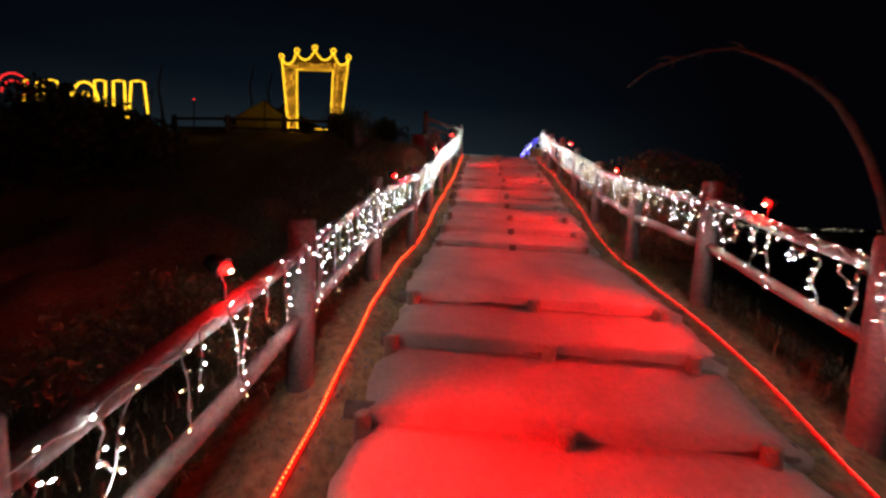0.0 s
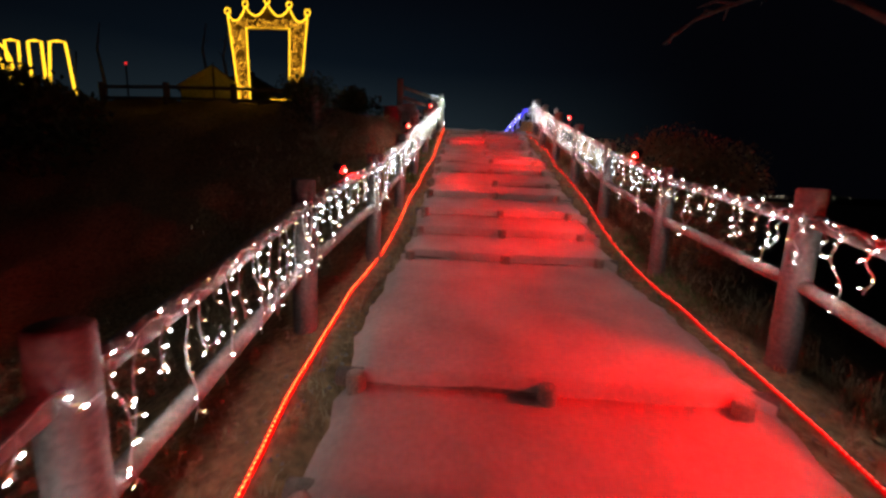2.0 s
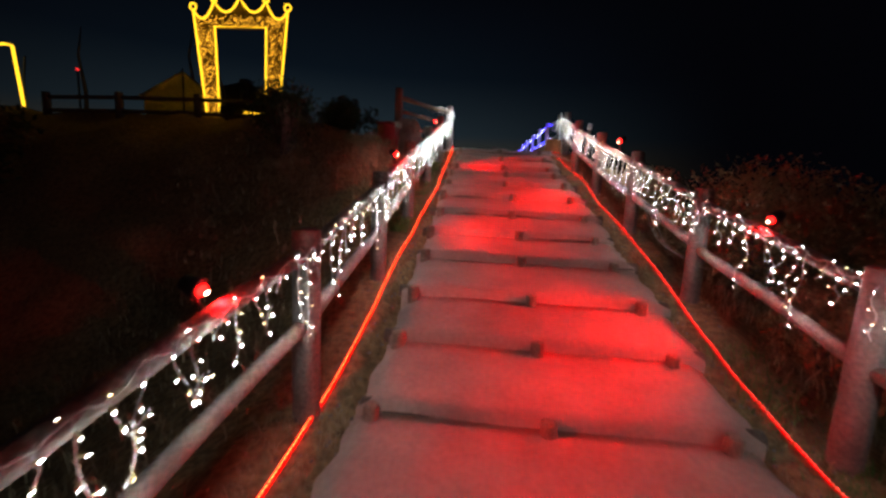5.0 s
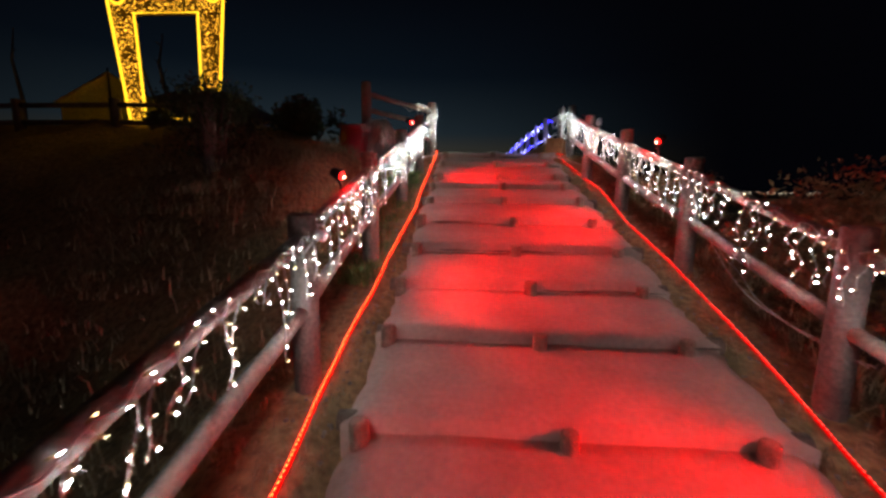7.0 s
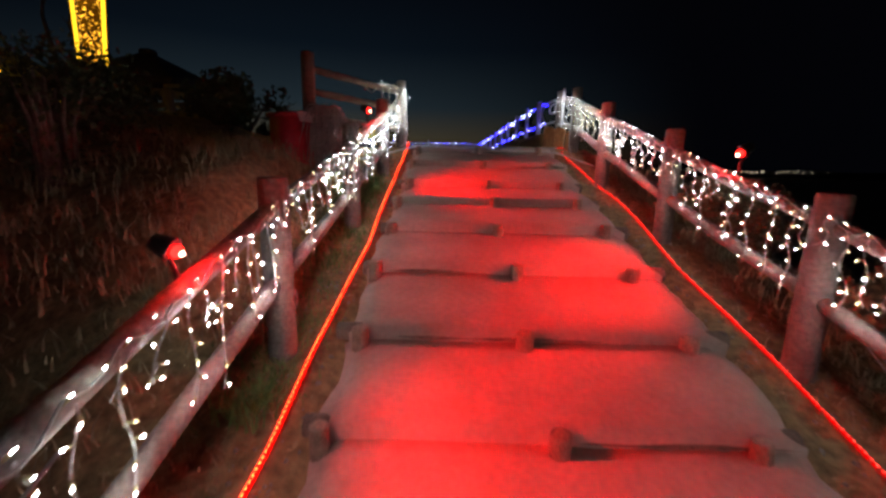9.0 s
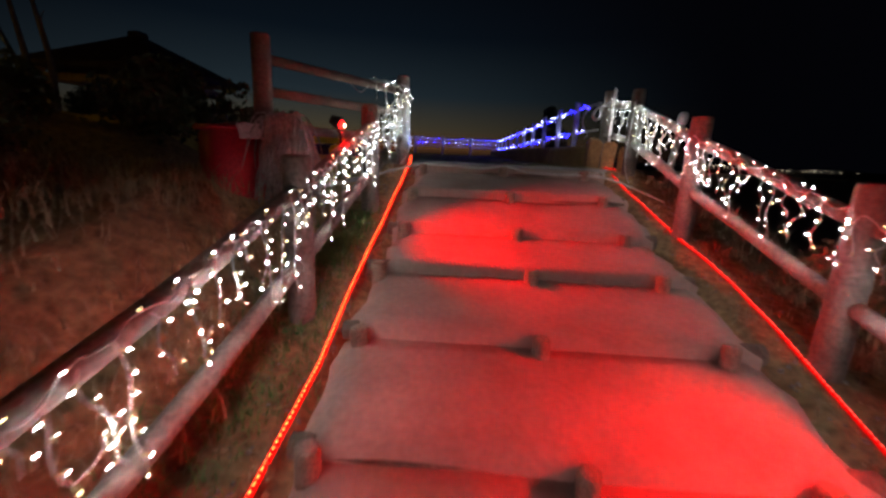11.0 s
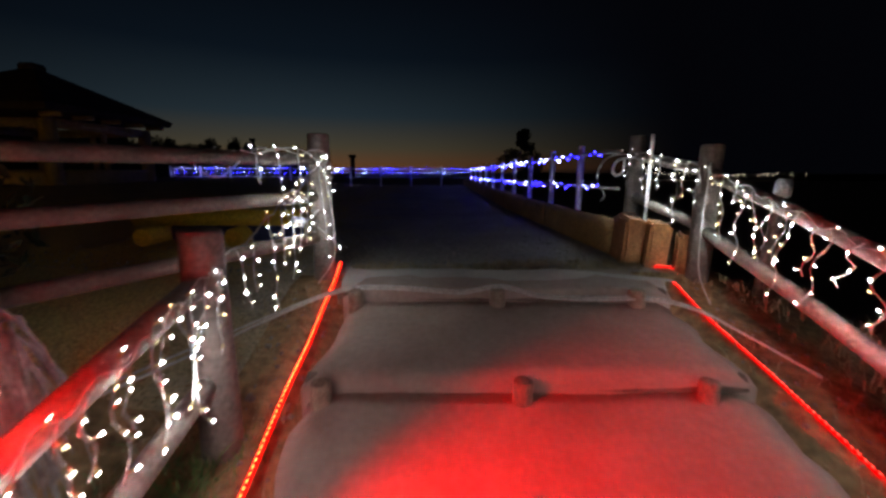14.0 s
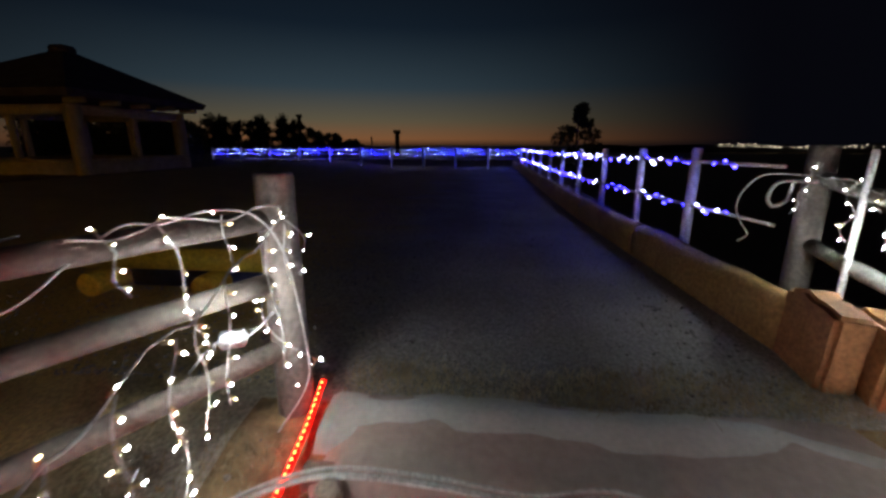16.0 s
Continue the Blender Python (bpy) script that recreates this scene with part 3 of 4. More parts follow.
def rails_only(name, posts, drops, label, skip_first=False):
    th = tagged(empty(name, (posts[0][0], posts[0][1], gz(posts[0][0], posts[0][1]))), label, "fence", "fences of the hilltop")
    ox, oy, oz = th.location
    for i, (x, y, z) in enumerate(posts):
        if i == 0 and skip_first:
            continue
        g = gz(x, y) - 0.15
        p = part("post", pole_bm(0.075, z - g, 18, 0.014), M_WING, th)
        p.location = (x - ox, y - oy, g - oz)
    for a, b in zip(posts, posts[1:]):
        for d in drops:
            pts = [(a[0] + (b[0] - a[0]) * f - ox, a[1] + (b[1] - a[1]) * f - oy, a[2] + (b[2] - a[2]) * f - d - oz) for f in (0, 0.25, 0.5, 0.75, 1)]
            tube("rail", pts, [0.039, 0.040, 0.039, 0.040, 0.039], M_WING, th, seg=14)
    return th


rails_only("log_fence", WING, (0.17, 0.41, 0.69), "brownish three-rail imitation-log fence at the hilltop corner", True)
rails_only("log_fence", WING2, (0.10, 0.36), "dark low log fence along the hilltop edge", True)
# a short icicle end hangs on the wing and round the corner post
icicle_bay((-0.82, 12.94, 4.08), (-1.12, 12.40, 4.08), 1, 133, 0.16, 4, 0.3 * STRING_FILL_WATTS)


def corner_string():
    rng = random.Random(5)
    th = tagged(empty("icicle_lights", (-0.82, 12.96, 3.2)), "white light string wound down the corner post, lit", "string lights", "icicle strings on the fences")
    pts, spots = [], []
    for i in range(60):
        f = i / 59
        a = 5.2 + 9 * f
        p = Vector((0.09 * math.cos(a), 0.09 * math.sin(a), 0.74 * (1 - f)))
        pts.append(p)
        if i % 7 == 1:
            spots.append((p, Vector((math.cos(a), math.sin(a), rng.uniform(-0.5, 0.5))).normalized()))
    for i in range(4):
        a = rng.uniform(3.6, 6.6)
        spots.append((Vector((0.085 * math.cos(a), 0.085 * math.sin(a), rng.uniform(0.05, 0.72))), Vector((math.cos(a), math.sin(a), 0.2)).normalized()))
    tube("cable", pts, 0.003, M_CABLE, th, seg=5)
    for p, d in spots:
        add_bulb(th, p, d)
    # one added fill lamp hangs unseen in front of the post
    add_fill_lamps(th, [Vector((0.02, -0.28, 0.42))], 0.32 * STRING_FILL_WATTS)


corner_string()


def loose_cable(name, pts, r, label):
    P = [Vector(p) for p in pts]
    fine = []
    for i in range(len(P) - 1):
        p0, p1, p2, p3 = P[max(i - 1, 0)], P[i], P[i + 1], P[min(i + 2, len(P) - 1)]
        for k in range(8):
            t = k / 8
            fine.append(0.5 * ((2 * p1) + (p2 - p0) * t + (2 * p0 - 5 * p1 + 4 * p2 - p3) * t * t + (3 * p1 - p0 - 3 * p2 + p3) * t ** 3))
    fine.append(P[-1])
    return tagged(tube(name, fine, r, M_CABLE, seg=7), label, "cable", "loose cables of the light strings")


for dz, dy, k in ((0.0, 0.0, 0), (0.012, 0.014, 1), (0.003, -0.016, 2)):
    loose_cable("power_cable", [(-1.55, 11.75 + 3 * dy, 2.86 + 2 * dz), (-1.25, 12.15 + 3 * dy, 2.92 + 2 * dz), (-0.98, 12.42 + 2 * dy, 3.00 + dz), (-0.74, 12.56 + dy, 3.075 + dz), (-0.52, 12.60 + dy, 3.12 + dz), (-0.2, 12.60 + dy, 3.115 + dz), (0.12, 12.575 + dy, 3.10 + dz),
                                (0.37, 12.57 + dy + 0.01 * k, 3.135 + dz), (0.62, 12.555 + dy, 3.08 + dz), (0.95, 12.53 + dy, 3.075 + dz), (1.28, 12.52 + dy, 3.075 + dz), (1.50, 12.42 + dy, 3.04 + dz), (1.66, 12.20 + dy, 2.97), (1.78, 11.9, 2.90)],
                0.0068, "white power cable trailing across the top step")
loose_cable("power_cable", [(-1.20, 12.40, 3.96), (-1.24, 12.27, 3.93), (-1.20, 12.20, 3.85), (-1.13, 12.28, 3.81), (-1.08, 12.42, 3.90), (-1.03, 12.52, 3.965), (-0.98, 12.60, 3.955), (-0.92, 12.72, 3.975), (-0.84, 12.84, 3.94), (-0.76, 12.87, 3.80), (-0.73, 12.90, 3.5), (-0.74, 12.92, 3.25), (-0.82, 12.80, 3.10)],
            0.0042, "white supply cable looped over the corner rail")
loose_cable("power_cable", [(1.80, 14.08, 4.0), (1.70, 14.3, 3.99), (1.62, 14.35, 3.90), (1.60, 14.38, 3.78), (1.64, 14.38, 3.68), (1.68, 14.35, 3.60), (1.66, 14.4, 3.54)], 0.007, "white cable looped between two light strings")
loose_cable("power_cable", [(1.80, 14.02, 3.97), (1.74, 14.22, 3.95), (1.70, 14.25, 3.86), (1.74, 14.26, 3.80), (1.79, 14.22, 3.84), (1.78, 14.18, 3.95)], 0.012, "white cable looped between two light strings")
loose_cable("power_cable", [(1.76, 12.86, 3.9), (1.70, 12.78, 3.5), (1.68, 12.72, 3.2), (1.70, 12.6, 3.02)], 0.005, "white cable hanging down a post to the ground")


for k, dx in enumerate((0.0, 0.035)):
    loose_cable("loose_wire", [(1.89 + dx, 8.30, 2.14), (1.88 + dx, 8.12, 2.03), (1.86 + dx, 7.95 - 0.08 * k, 1.94), (1.85 + dx, 7.66, 1.82), (1.86 + dx, 7.36, 1.76 - 0.02 * k), (1.87 + dx, 7.12, 1.74 - 0.03 * k), (1.90 + dx, 6.88, 1.70)],
                0.0034, "thin white wire sagging from the lower rail to the verge")


# blue-lit fence round the hilltop
BF = [(1.80, 14.30), (1.72, 15.25), (1.66, 16.3), (1.62, 17.6), (1.59, 19.0), (1.56, 20.5), (1.54, 22.1), (1.52, 23.8), (1.50, 25.6), (1.48, 27.4), (1.45, 29.4)]
BB = [(1.45 - 1.4 * i, 29.4 + 0.02 * i) for i in range(0, 11)]


def fence_z(x, y):
    return float(np.interp(y, [13, 15.2, 20, 29.4], [4.10, 4.08, 4.00, 3.93]))


def blue_fence(name, posts, label):
    th = tagged(empty(name, (posts[0][0], posts[0][1], gz(*posts[0]))), label, "fence", "blue-lit fences of the hilltop")
    ox, oy, oz = th.location
    for x, y in posts[1:]:
        g = gz(x, y) - 0.1
        p = part("post", pole_bm(0.042, fence_z(x, y) + 0.06 - g, 10, 0.008), M_WHITEP, th)
        p.location = (x - ox, y - oy, g - oz)
    for d in (0.05, 0.42):
        tube("wire_rail", [(x - ox, y - oy, fence_z(x, y) - d - oz) for x, y in posts], 0.014, M_WHITEP, th, seg=8)
    return th


def blue_string(posts, d, seed, step):
    rng = random.Random(seed)
    P = [Vector((x, y, fence_z(x, y) - d)) for x, y in posts]
    th = tagged(empty("blue_string_lights", P[0]), "blue and white string lights wound along the fence wire, lit", "string lights", "blue strings on the hilltop fence")
    pts, blue, pale = [], [], []
    run = 0.0
    k = 0
    for a, b in zip(P, P[1:]):
        L = (b - a).length
        n = max(2, int(L / step))
        for i in range(n):
            q = a.lerp(b, i / n) - P[0]
            ang = k * 1.9
            off = Vector((0.022 * math.cos(ang), 0.022 * math.cos(ang + 1), 0.022 * math.sin(ang) + rng.uniform(-0.03, 0.012)))
            pts.append(q + off)
            r = rng.uniform(0.0062, 0.0092)
            e = Vector((rng.uniform(-1, 1), rng.uniform(-1, 1), rng.uniform(-1, 1))).normalized() * r * 1.5
            c = tube_data([q + off - e, q + off, q + off + e], [r * 0.6, r, r * 0.5], 6)
            (pale if rng.random() < 0.38 else blue).append(c)
            k += 1
    tube("cable", pts, 0.004, M_CABLE, th, seg=4)
    v, f = merge(blue)
    tagged(raw("blue_bulb_run", v, f, G_BLUE, th), kind="stuff")
    v, f = merge(pale)
    tagged(raw("pale_bulb_run", v, f, G_BLUEW, th), kind="stuff")


blue_fence("wire_fence", BF, "white-post wire fence along the kerb, wound with blue lights")
blue_fence("wire_fence", BB, "white-post wire fence across the far hilltop edge")
blue_string([(1.74, 14.75)] + BF[1:], 0.05, 1, 0.10)
blue_string([(1.74, 14.75)] + BF[1:], 0.42, 2, 0.10)
blue_string(BB, 0.03, 3, 0.12)
blue_string(BB, 0.22, 4, 0.12)

# slim end post beside the last post, and a capped post standing behind the fence
def slim_post(x, y, z, r):
    p = part("fence_post", pole_bm(r, z - gz(x, y) + 0.15, 14), M_WHITEP)
    p.location = (x, y, gz(x, y) - 0.15)
    tagged(p, "slim pale round post standing beside the log fence", "post")


def capped_post(x, y, z):
    g = gz(x, y) - 0.15
    th = tagged(empty("capped_post", (x, y, g)), "weathered leaning post with a pale cap behind the log fence", "post")
    th.rotation_euler = (0, radians(5), 0)
    part("shaft", pole_bm(0.036, z - g - 0.13, 14, 0.01), M_WING, th)
    part("cap", box_bm(-0.042, 0.042, -0.042, 0.042, z - g - 0.128, z - g, 0.014, 3), M_WHITEP, th, "pale cap")


slim_post(1.80, 13.72, 4.15, 0.016)
capped_post(2.22, 12.9, 3.80)


def kerb():
    """A low ochre log kerb along the hilltop with an uneven worn top."""
    th = tagged(empty("log_kerb", (1.5, 13.4, 3.13)), "low ochre-brown log kerb bordering the gravel hilltop", "kerb")
    y = 13.62
    k = 0
    while y < 29.2:
        ln = 1.9
        x0, x1 = float(np.interp(y, [13.4, 18, 29.4], [1.56, 1.32, 1.25])), float(np.interp(y + ln, [13.4, 18, 29.4], [1.56, 1.32, 1.25]))
        vs, fs = [], []
        nj = 12
        prof = [(-0.075, -0.15), (-0.085, 0.05), (-0.085, 0.20), (-0.06, 0.275), (0.0, 0.295), (0.06, 0.28), (0.09, 0.2), (0.09, -0.15)]
        for j in range(nj + 1):
            f = j / nj
            yy, xx = y + 0.01 + (ln - 0.02) * f, x0 + (x1 - x0) * f
            for px, pz in prof:
                vs.append((xx + px + 0.008 * noise.noise((yy * 3, px * 20, k)) - 1.5, yy - 13.4, pz + 0.018 * noise.noise((yy * 2.3, px * 9, 5))))
        m = len(prof)
        for j in range(nj):
            for i in range(m - 1):
                a = j * m + i
                fs.append((a, a + m, a + m + 1, a + 1))
        fs.append(tuple(range(m)))
        fs.append(tuple(range(nj * m, nj * m + m))[::-1])
        raw("beam", vs, fs, M_CURB, th, smooth=True)
        y += ln
        k += 1


kerb()


def short_board(x, y, z, h, w, lean, turn, k):
    """A thick upright half-log slab at the kerb's end with a ragged top."""
    bm = box_bm(-w / 2, w / 2, -0.075, 0.075, 0, h, 0.022, 2)
    bmesh.ops.subdivide_edges(bm, edges=[e for e in bm.edges if e.calc_length() > 0.1], cuts=5, use_grid_fill=True)
    for v in bm.verts:
        v.co += Vector((0.006 * noise.noise(v.co * 7 + Vector((k, 0, 0))), 0.006 * noise.noise(v.co * 9 + Vector((0, k, 0))), 0.035 * noise.noise((v.co.x * 8, k, 0)) if v.co.z > h * 0.8 else 0))
    ob = part("half_log_slab", bm, M_BOARD, smooth=False)
    ob.location, ob.rotation_euler = (x, y, z), (radians(lean), 0, radians(turn))
    return tagged(ob, "upright orange-brown half-log slab ending the kerb", "log", "upright half-logs at the kerb's end")


short_board(1.51, 13.44, 3.02, 0.47, 0.42, 3, 80, 1)
short_board(1.65, 13.27, 3.0, 0.46, 0.34, 3, 72, 2)
short_board(1.81, 13.10, 2.98, 0.42, 0.30, 2, 66, 3)


# ---- hilltop things beyond the wing fence ----
def beam_bench():
    th = tagged(empty("beam_bench", (-2.12, 14.15, gz(-2.12, 14.15))), "long yellow-painted beam bench on round log feet with a blue board", "bench")
    z0 = 3.385 - th.location.z
    part("seat_beam", box_bm(-0.85, 0.75, -0.10, 0.06, z0 - 0.07, z0 + 0.075, 0.02), M_YELLOW, th)
    part("lower_board", box_bm(-0.55, 0.75, 0.03, 0.07, z0 - 0.24, z0 - 0.085, 0.01), M_BLUE, th, "dark blue board")
    for x in (-0.70, 0.16):
        bm = pole_bm(0.092, 0.5, 18, 0.012)
        lg = part("log_foot", bm, M_YELLOW, th)
        lg.location, lg.rotation_euler = (x, 0.32, z0 - 0.175), (radians(90), 0, 0)


beam_bench()


def storage_box():
    x, y = -1.81, 11.09
    g = min(gz(x - 0.2, y), gz(x + 0.15, y), gz(x, y - 0.25)) - 0.05
    th = tagged(empty("storage_box", (x, y, g)), "red plastic storage box standing on the bank behind the fence", "box")
    th.rotation_euler = (0, 0, radians(-27))
    h = 3.34 - g
    part("body", box_bm(-0.09, 0.17, -0.20, 0.20, 0, h, 0.012), M_BOX, th)
    part("lid", box_bm(-0.11, 0.19, -0.22, 0.22, h + 0.002, h + 0.045, 0.012), M_BOX, th)
    part("latch", box_bm(0.19, 0.203, -0.03, 0.03, h - 0.04, h + 0.03, 0.004), M_BOX, th)


storage_box()


def rag():
    """A crumpled pale cloth thrown over the corner of the box."""
    bm = bmesh.new()
    bmesh.ops.create_grid(bm, x_segments=14, y_segments=14, size=0.5)
    for v in bm.verts:
        x, y = v.co.x * 0.30, v.co.y * 0.34
        over = max(0.0, x - 0.04)
        fold = 0.012 * noise.noise((x * 22, y * 17, 3.0)) + 0.012
        v.co = (x - over * 0.72, y + 0.02 * noise.noise((x * 9, y * 9, 1.0)), fold - over * 0.95)
    bmesh.ops.solidify(bm, geom=bm.faces[:], thickness=0.004)
    ob = part("cloth_rag", bm, M_RAG, None)
    tagged(ob, "pale crumpled cloth thrown over the corner of the red box", "cloth")
    ob.rotation_euler = (0, 0, radians(-27))
    ob.location = (-1.81 + 0.19, 11.09 - 0.02, 3.39)


M_RAG = mat("pale_cloth", (0.42, 0.36, 0.36), (0.58, 0.50, 0.50), 0.9, 9, 0.2, 60)
rag()


def blades(name, spots, material, label, category, hmin, hmax, per, spread, droop=0.5, seed=1, width=0.004, kind="stuff"):
    """Tufts of curved grass blades joined in one mesh."""
    rng = random.Random(seed)
    vs, fs = [], []
    for x, y in spots:
        g = gz(x, y) - 0.02
        for _ in range(per):
            bx, by = x + rng.gauss(0, spread), y + rng.gauss(0, spread)
            h, a = rng.uniform(hmin, hmax), rng.uniform(0, 6.28)
            out = h * rng.uniform(0.2, 1.0) * droop
            w = width * rng.uniform(0.7, 1.4)
            sx, sy = -math.sin(a) * w, math.cos(a) * w
            o = len(vs)
            for f in (0, 0.5, 1.0):
                r = out * f * f
                zz = g + h * (f - 0.35 * droop * f * f)
                k = 1 - 0.8 * f
                vs.append((bx + math.cos(a) * r - sx * k, by + math.sin(a) * r - sy * k, zz))
                vs.append((bx + math.cos(a) * r + sx * k, by + math.sin(a) * r + sy * k, zz))
            fs += [(o, o + 1, o + 3, o + 2), (o + 2, o + 3, o + 5, o + 4)]
    return tagged(raw(name, vs, fs, material), label, category, kind=kind)


def verge(seed, n, xa, xb, ya, yb):
    rng = random.Random(seed)
    return [(rng.uniform(xa, xb), rng.uniform(ya, yb)) for _ in range(n)]


blades("dry_grass", verge(1, 330, -1.25, -0.70, -1, 12.9), M_GRASS, "short dry grass along the edge of the steps", "grass", 0.03, 0.13, 16, 0.05, 1.0, 2)
blades("dry_grass", verge(2, 330, 1.58, 2.15, -1, 12.9), M_GRASS, "short dry grass on the verge below the fence", "grass", 0.03, 0.14, 16, 0.05, 1.0, 3)
blades("green_grass", [(x, y) for x, y in verge(3, 300, -1.30, -0.78, 8.3, 11.7)] + verge(31, 120, 1.7, 2.1, 4.4, 6.4), M_GREEN, "green weeds at the foot of the fence", "grass", 0.04, 0.12, 14, 0.06, 0.9, 4, 0.005)
blades("dry_grass", verge(4, 620, -4.5, -1.3, -1, 9.3), M_GRASS, "rough dry grass on the dark bank", "grass", 0.06, 0.22, 14, 0.14, 0.7, 5, 0.006)
blades("dry_grass", verge(41, 420, -4.0, -1.2, 8.6, 11.0), M_GRASS, "short rough grass on the upper bank", "grass", 0.06, 0.2, 14, 0.12, 0.8, 15, 0.005)
blades("dry_grass", verge(5, 420, 2.1, 3.6, 0, 13), M_GRASS, "rough dry grass on the falling slope", "grass", 0.07, 0.25, 14, 0.12, 0.7, 6, 0.006)
blades("dry_grass", verge(6, 300, -0.65, 1.5, 13.03, 13.30), M_GRASS, "sparse dry grass at the edge of the gravel", "grass", 0.03, 0.10, 14, 0.05, 0.9, 7, 0.003)


def pampas(x, y):
    """A clump of dry drooping reed stems against the corner post."""
    rng = random.Random(9)
    g = gz(x, y)
    th = tagged(empty("dry_reed_clump", (x, y, g)), "pale clump of dry drooping reeds beside the fence post", "plant")
    ch, stems = [], []
    for i in range(430):
        a, b = rng.uniform(0, 6.28), rng.gauss(0, 0.05)
        h, out, fall = rng.uniform(0.45, 0.78), rng.uniform(0.05, 0.26), rng.uniform(0.15, 0.55)
        sx, sy = rng.gauss(0, 0.05), rng.gauss(0, 0.05)
        wob = rng.uniform(0, 6.28)
        pts = [(sx * 0.6, sy * 0.6, 0.0), (sx, sy, h * 0.5), (sx + math.cos(a) * out * 0.15, sy + math.sin(a) * out * 0.15, h * 0.92)]
        for j in range(1, 6):
            f = j / 5
            r = out * (0.15 + 0.85 * f ** 0.6)
            pts.append((sx + math.cos(a + 0.3 * b) * r + 0.02 * math.sin(wob + 5 * f), sy + math.sin(a) * r + 0.02 * math.cos(wob + 4 * f), h * 0.92 + 0.16 * math.sin(min(1.0, f * 2.2) * 1.6) * (1 - f) - fall * f * f))
        stems.append(tube_data(pts[:3], [0.007, 0.006, 0.005], 3, False))
        ch.append(tube_data(pts[2:], [0.005, 0.007, 0.009, 0.008, 0.006, 0.003], 3, False))
    v, f = merge(stems)
    tagged(raw("stem_growth", v, f, M_REED, th), kind="stuff")
    v, f = merge(ch)
    tagged(raw("plume_growth", v, f, M_REED, th), kind="stuff")


M_REED = mat("pale_dry_reed", (0.24, 0.225, 0.215), (0.38, 0.355, 0.34), 0.8, 5, 0.1, 40)
pampas(-1.46, 11.22)


# ---- the pavilion ----
def pavilion():
    """A square timber shelter with low walls, open windows and a pyramid roof."""
    cx, cy, g = -10.9, 21.85, 2.95
    h, e, ze, zr = 1.62, 2.2, 2.36, 3.58
    th = tagged(empty("pavilion", (cx, cy, g)), "small ochre timber shelter with open windows and a dark pyramid roof", "pavilion")
    vs = [(-e, -e, ze), (e, -e, ze), (e, e, ze), (-e, e, ze), (0, 0, zr), (-e * 0.97, -e * 0.97, ze - 0.15), (e * 0.97, -e * 0.97, ze - 0.15), (e * 0.97, e * 0.97, ze - 0.15), (-e * 0.97, e * 0.97, ze - 0.15)]
    fs = [(0, 1, 4), (1, 2, 4), (2, 3, 4), (3, 0, 4), (0, 5, 6, 1), (1, 6, 7, 2), (2, 7, 8, 3), (3, 8, 5, 0), (5, 8, 7, 6)]
    raw("roof", vs, fs, M_ROOF, th)
    part("roof_cap", box_bm(-0.22, 0.22, -0.22, 0.22, zr - 0.16, zr + 0.06, 0.05), M_ROOF, th)
    for sx in (-1, 1):
        for k in range(5):
            f = -0.8 + 0.4 * k
            part("rafter_end", box_bm(sx * h, sx * (e - 0.06), f * e - 0.04, f * e + 0.04, ze - 0.27, ze - 0.155, 0.01), M_TIMBER, th)
    for sx in (-1, 1):
        for sy in (-1, 1):
            p = part("corner_post", box_bm(-0.13, 0.13, -0.13, 0.13, -0.2, ze - 0.28, 0.02), M_TIMBER, th)
            p.location = (sx * h, sy * h, 0)
    for k in range(4):
        a = pose(0, 0, 0, 0, 0, 90 * k)
        for nm, b, m in (("wall_plate", (-h + 0.14, h - 0.14, -h - 0.08, -h + 0.08, ze - 0.50, ze - 0.28), M_TIMBER),
                         ("low_wall", (-h + 0.135, h - 0.135, -h - 0.05, -h + 0.05, -0.2, 0.80), M_TIMBER),
                         ("window_sill", (-h + 0.10, h - 0.10, -h - 0.12, -h + 0.10, 0.802, 0.87), M_TIMBER),
                         ("mullion", (-0.07, 0.07, -h - 0.05, -h + 0.05, 0.872, ze - 0.502), M_TIMBER)):
            o = part(nm, box_bm(*b, 0.012), m, th)
            o.matrix_local = a


pavilion()


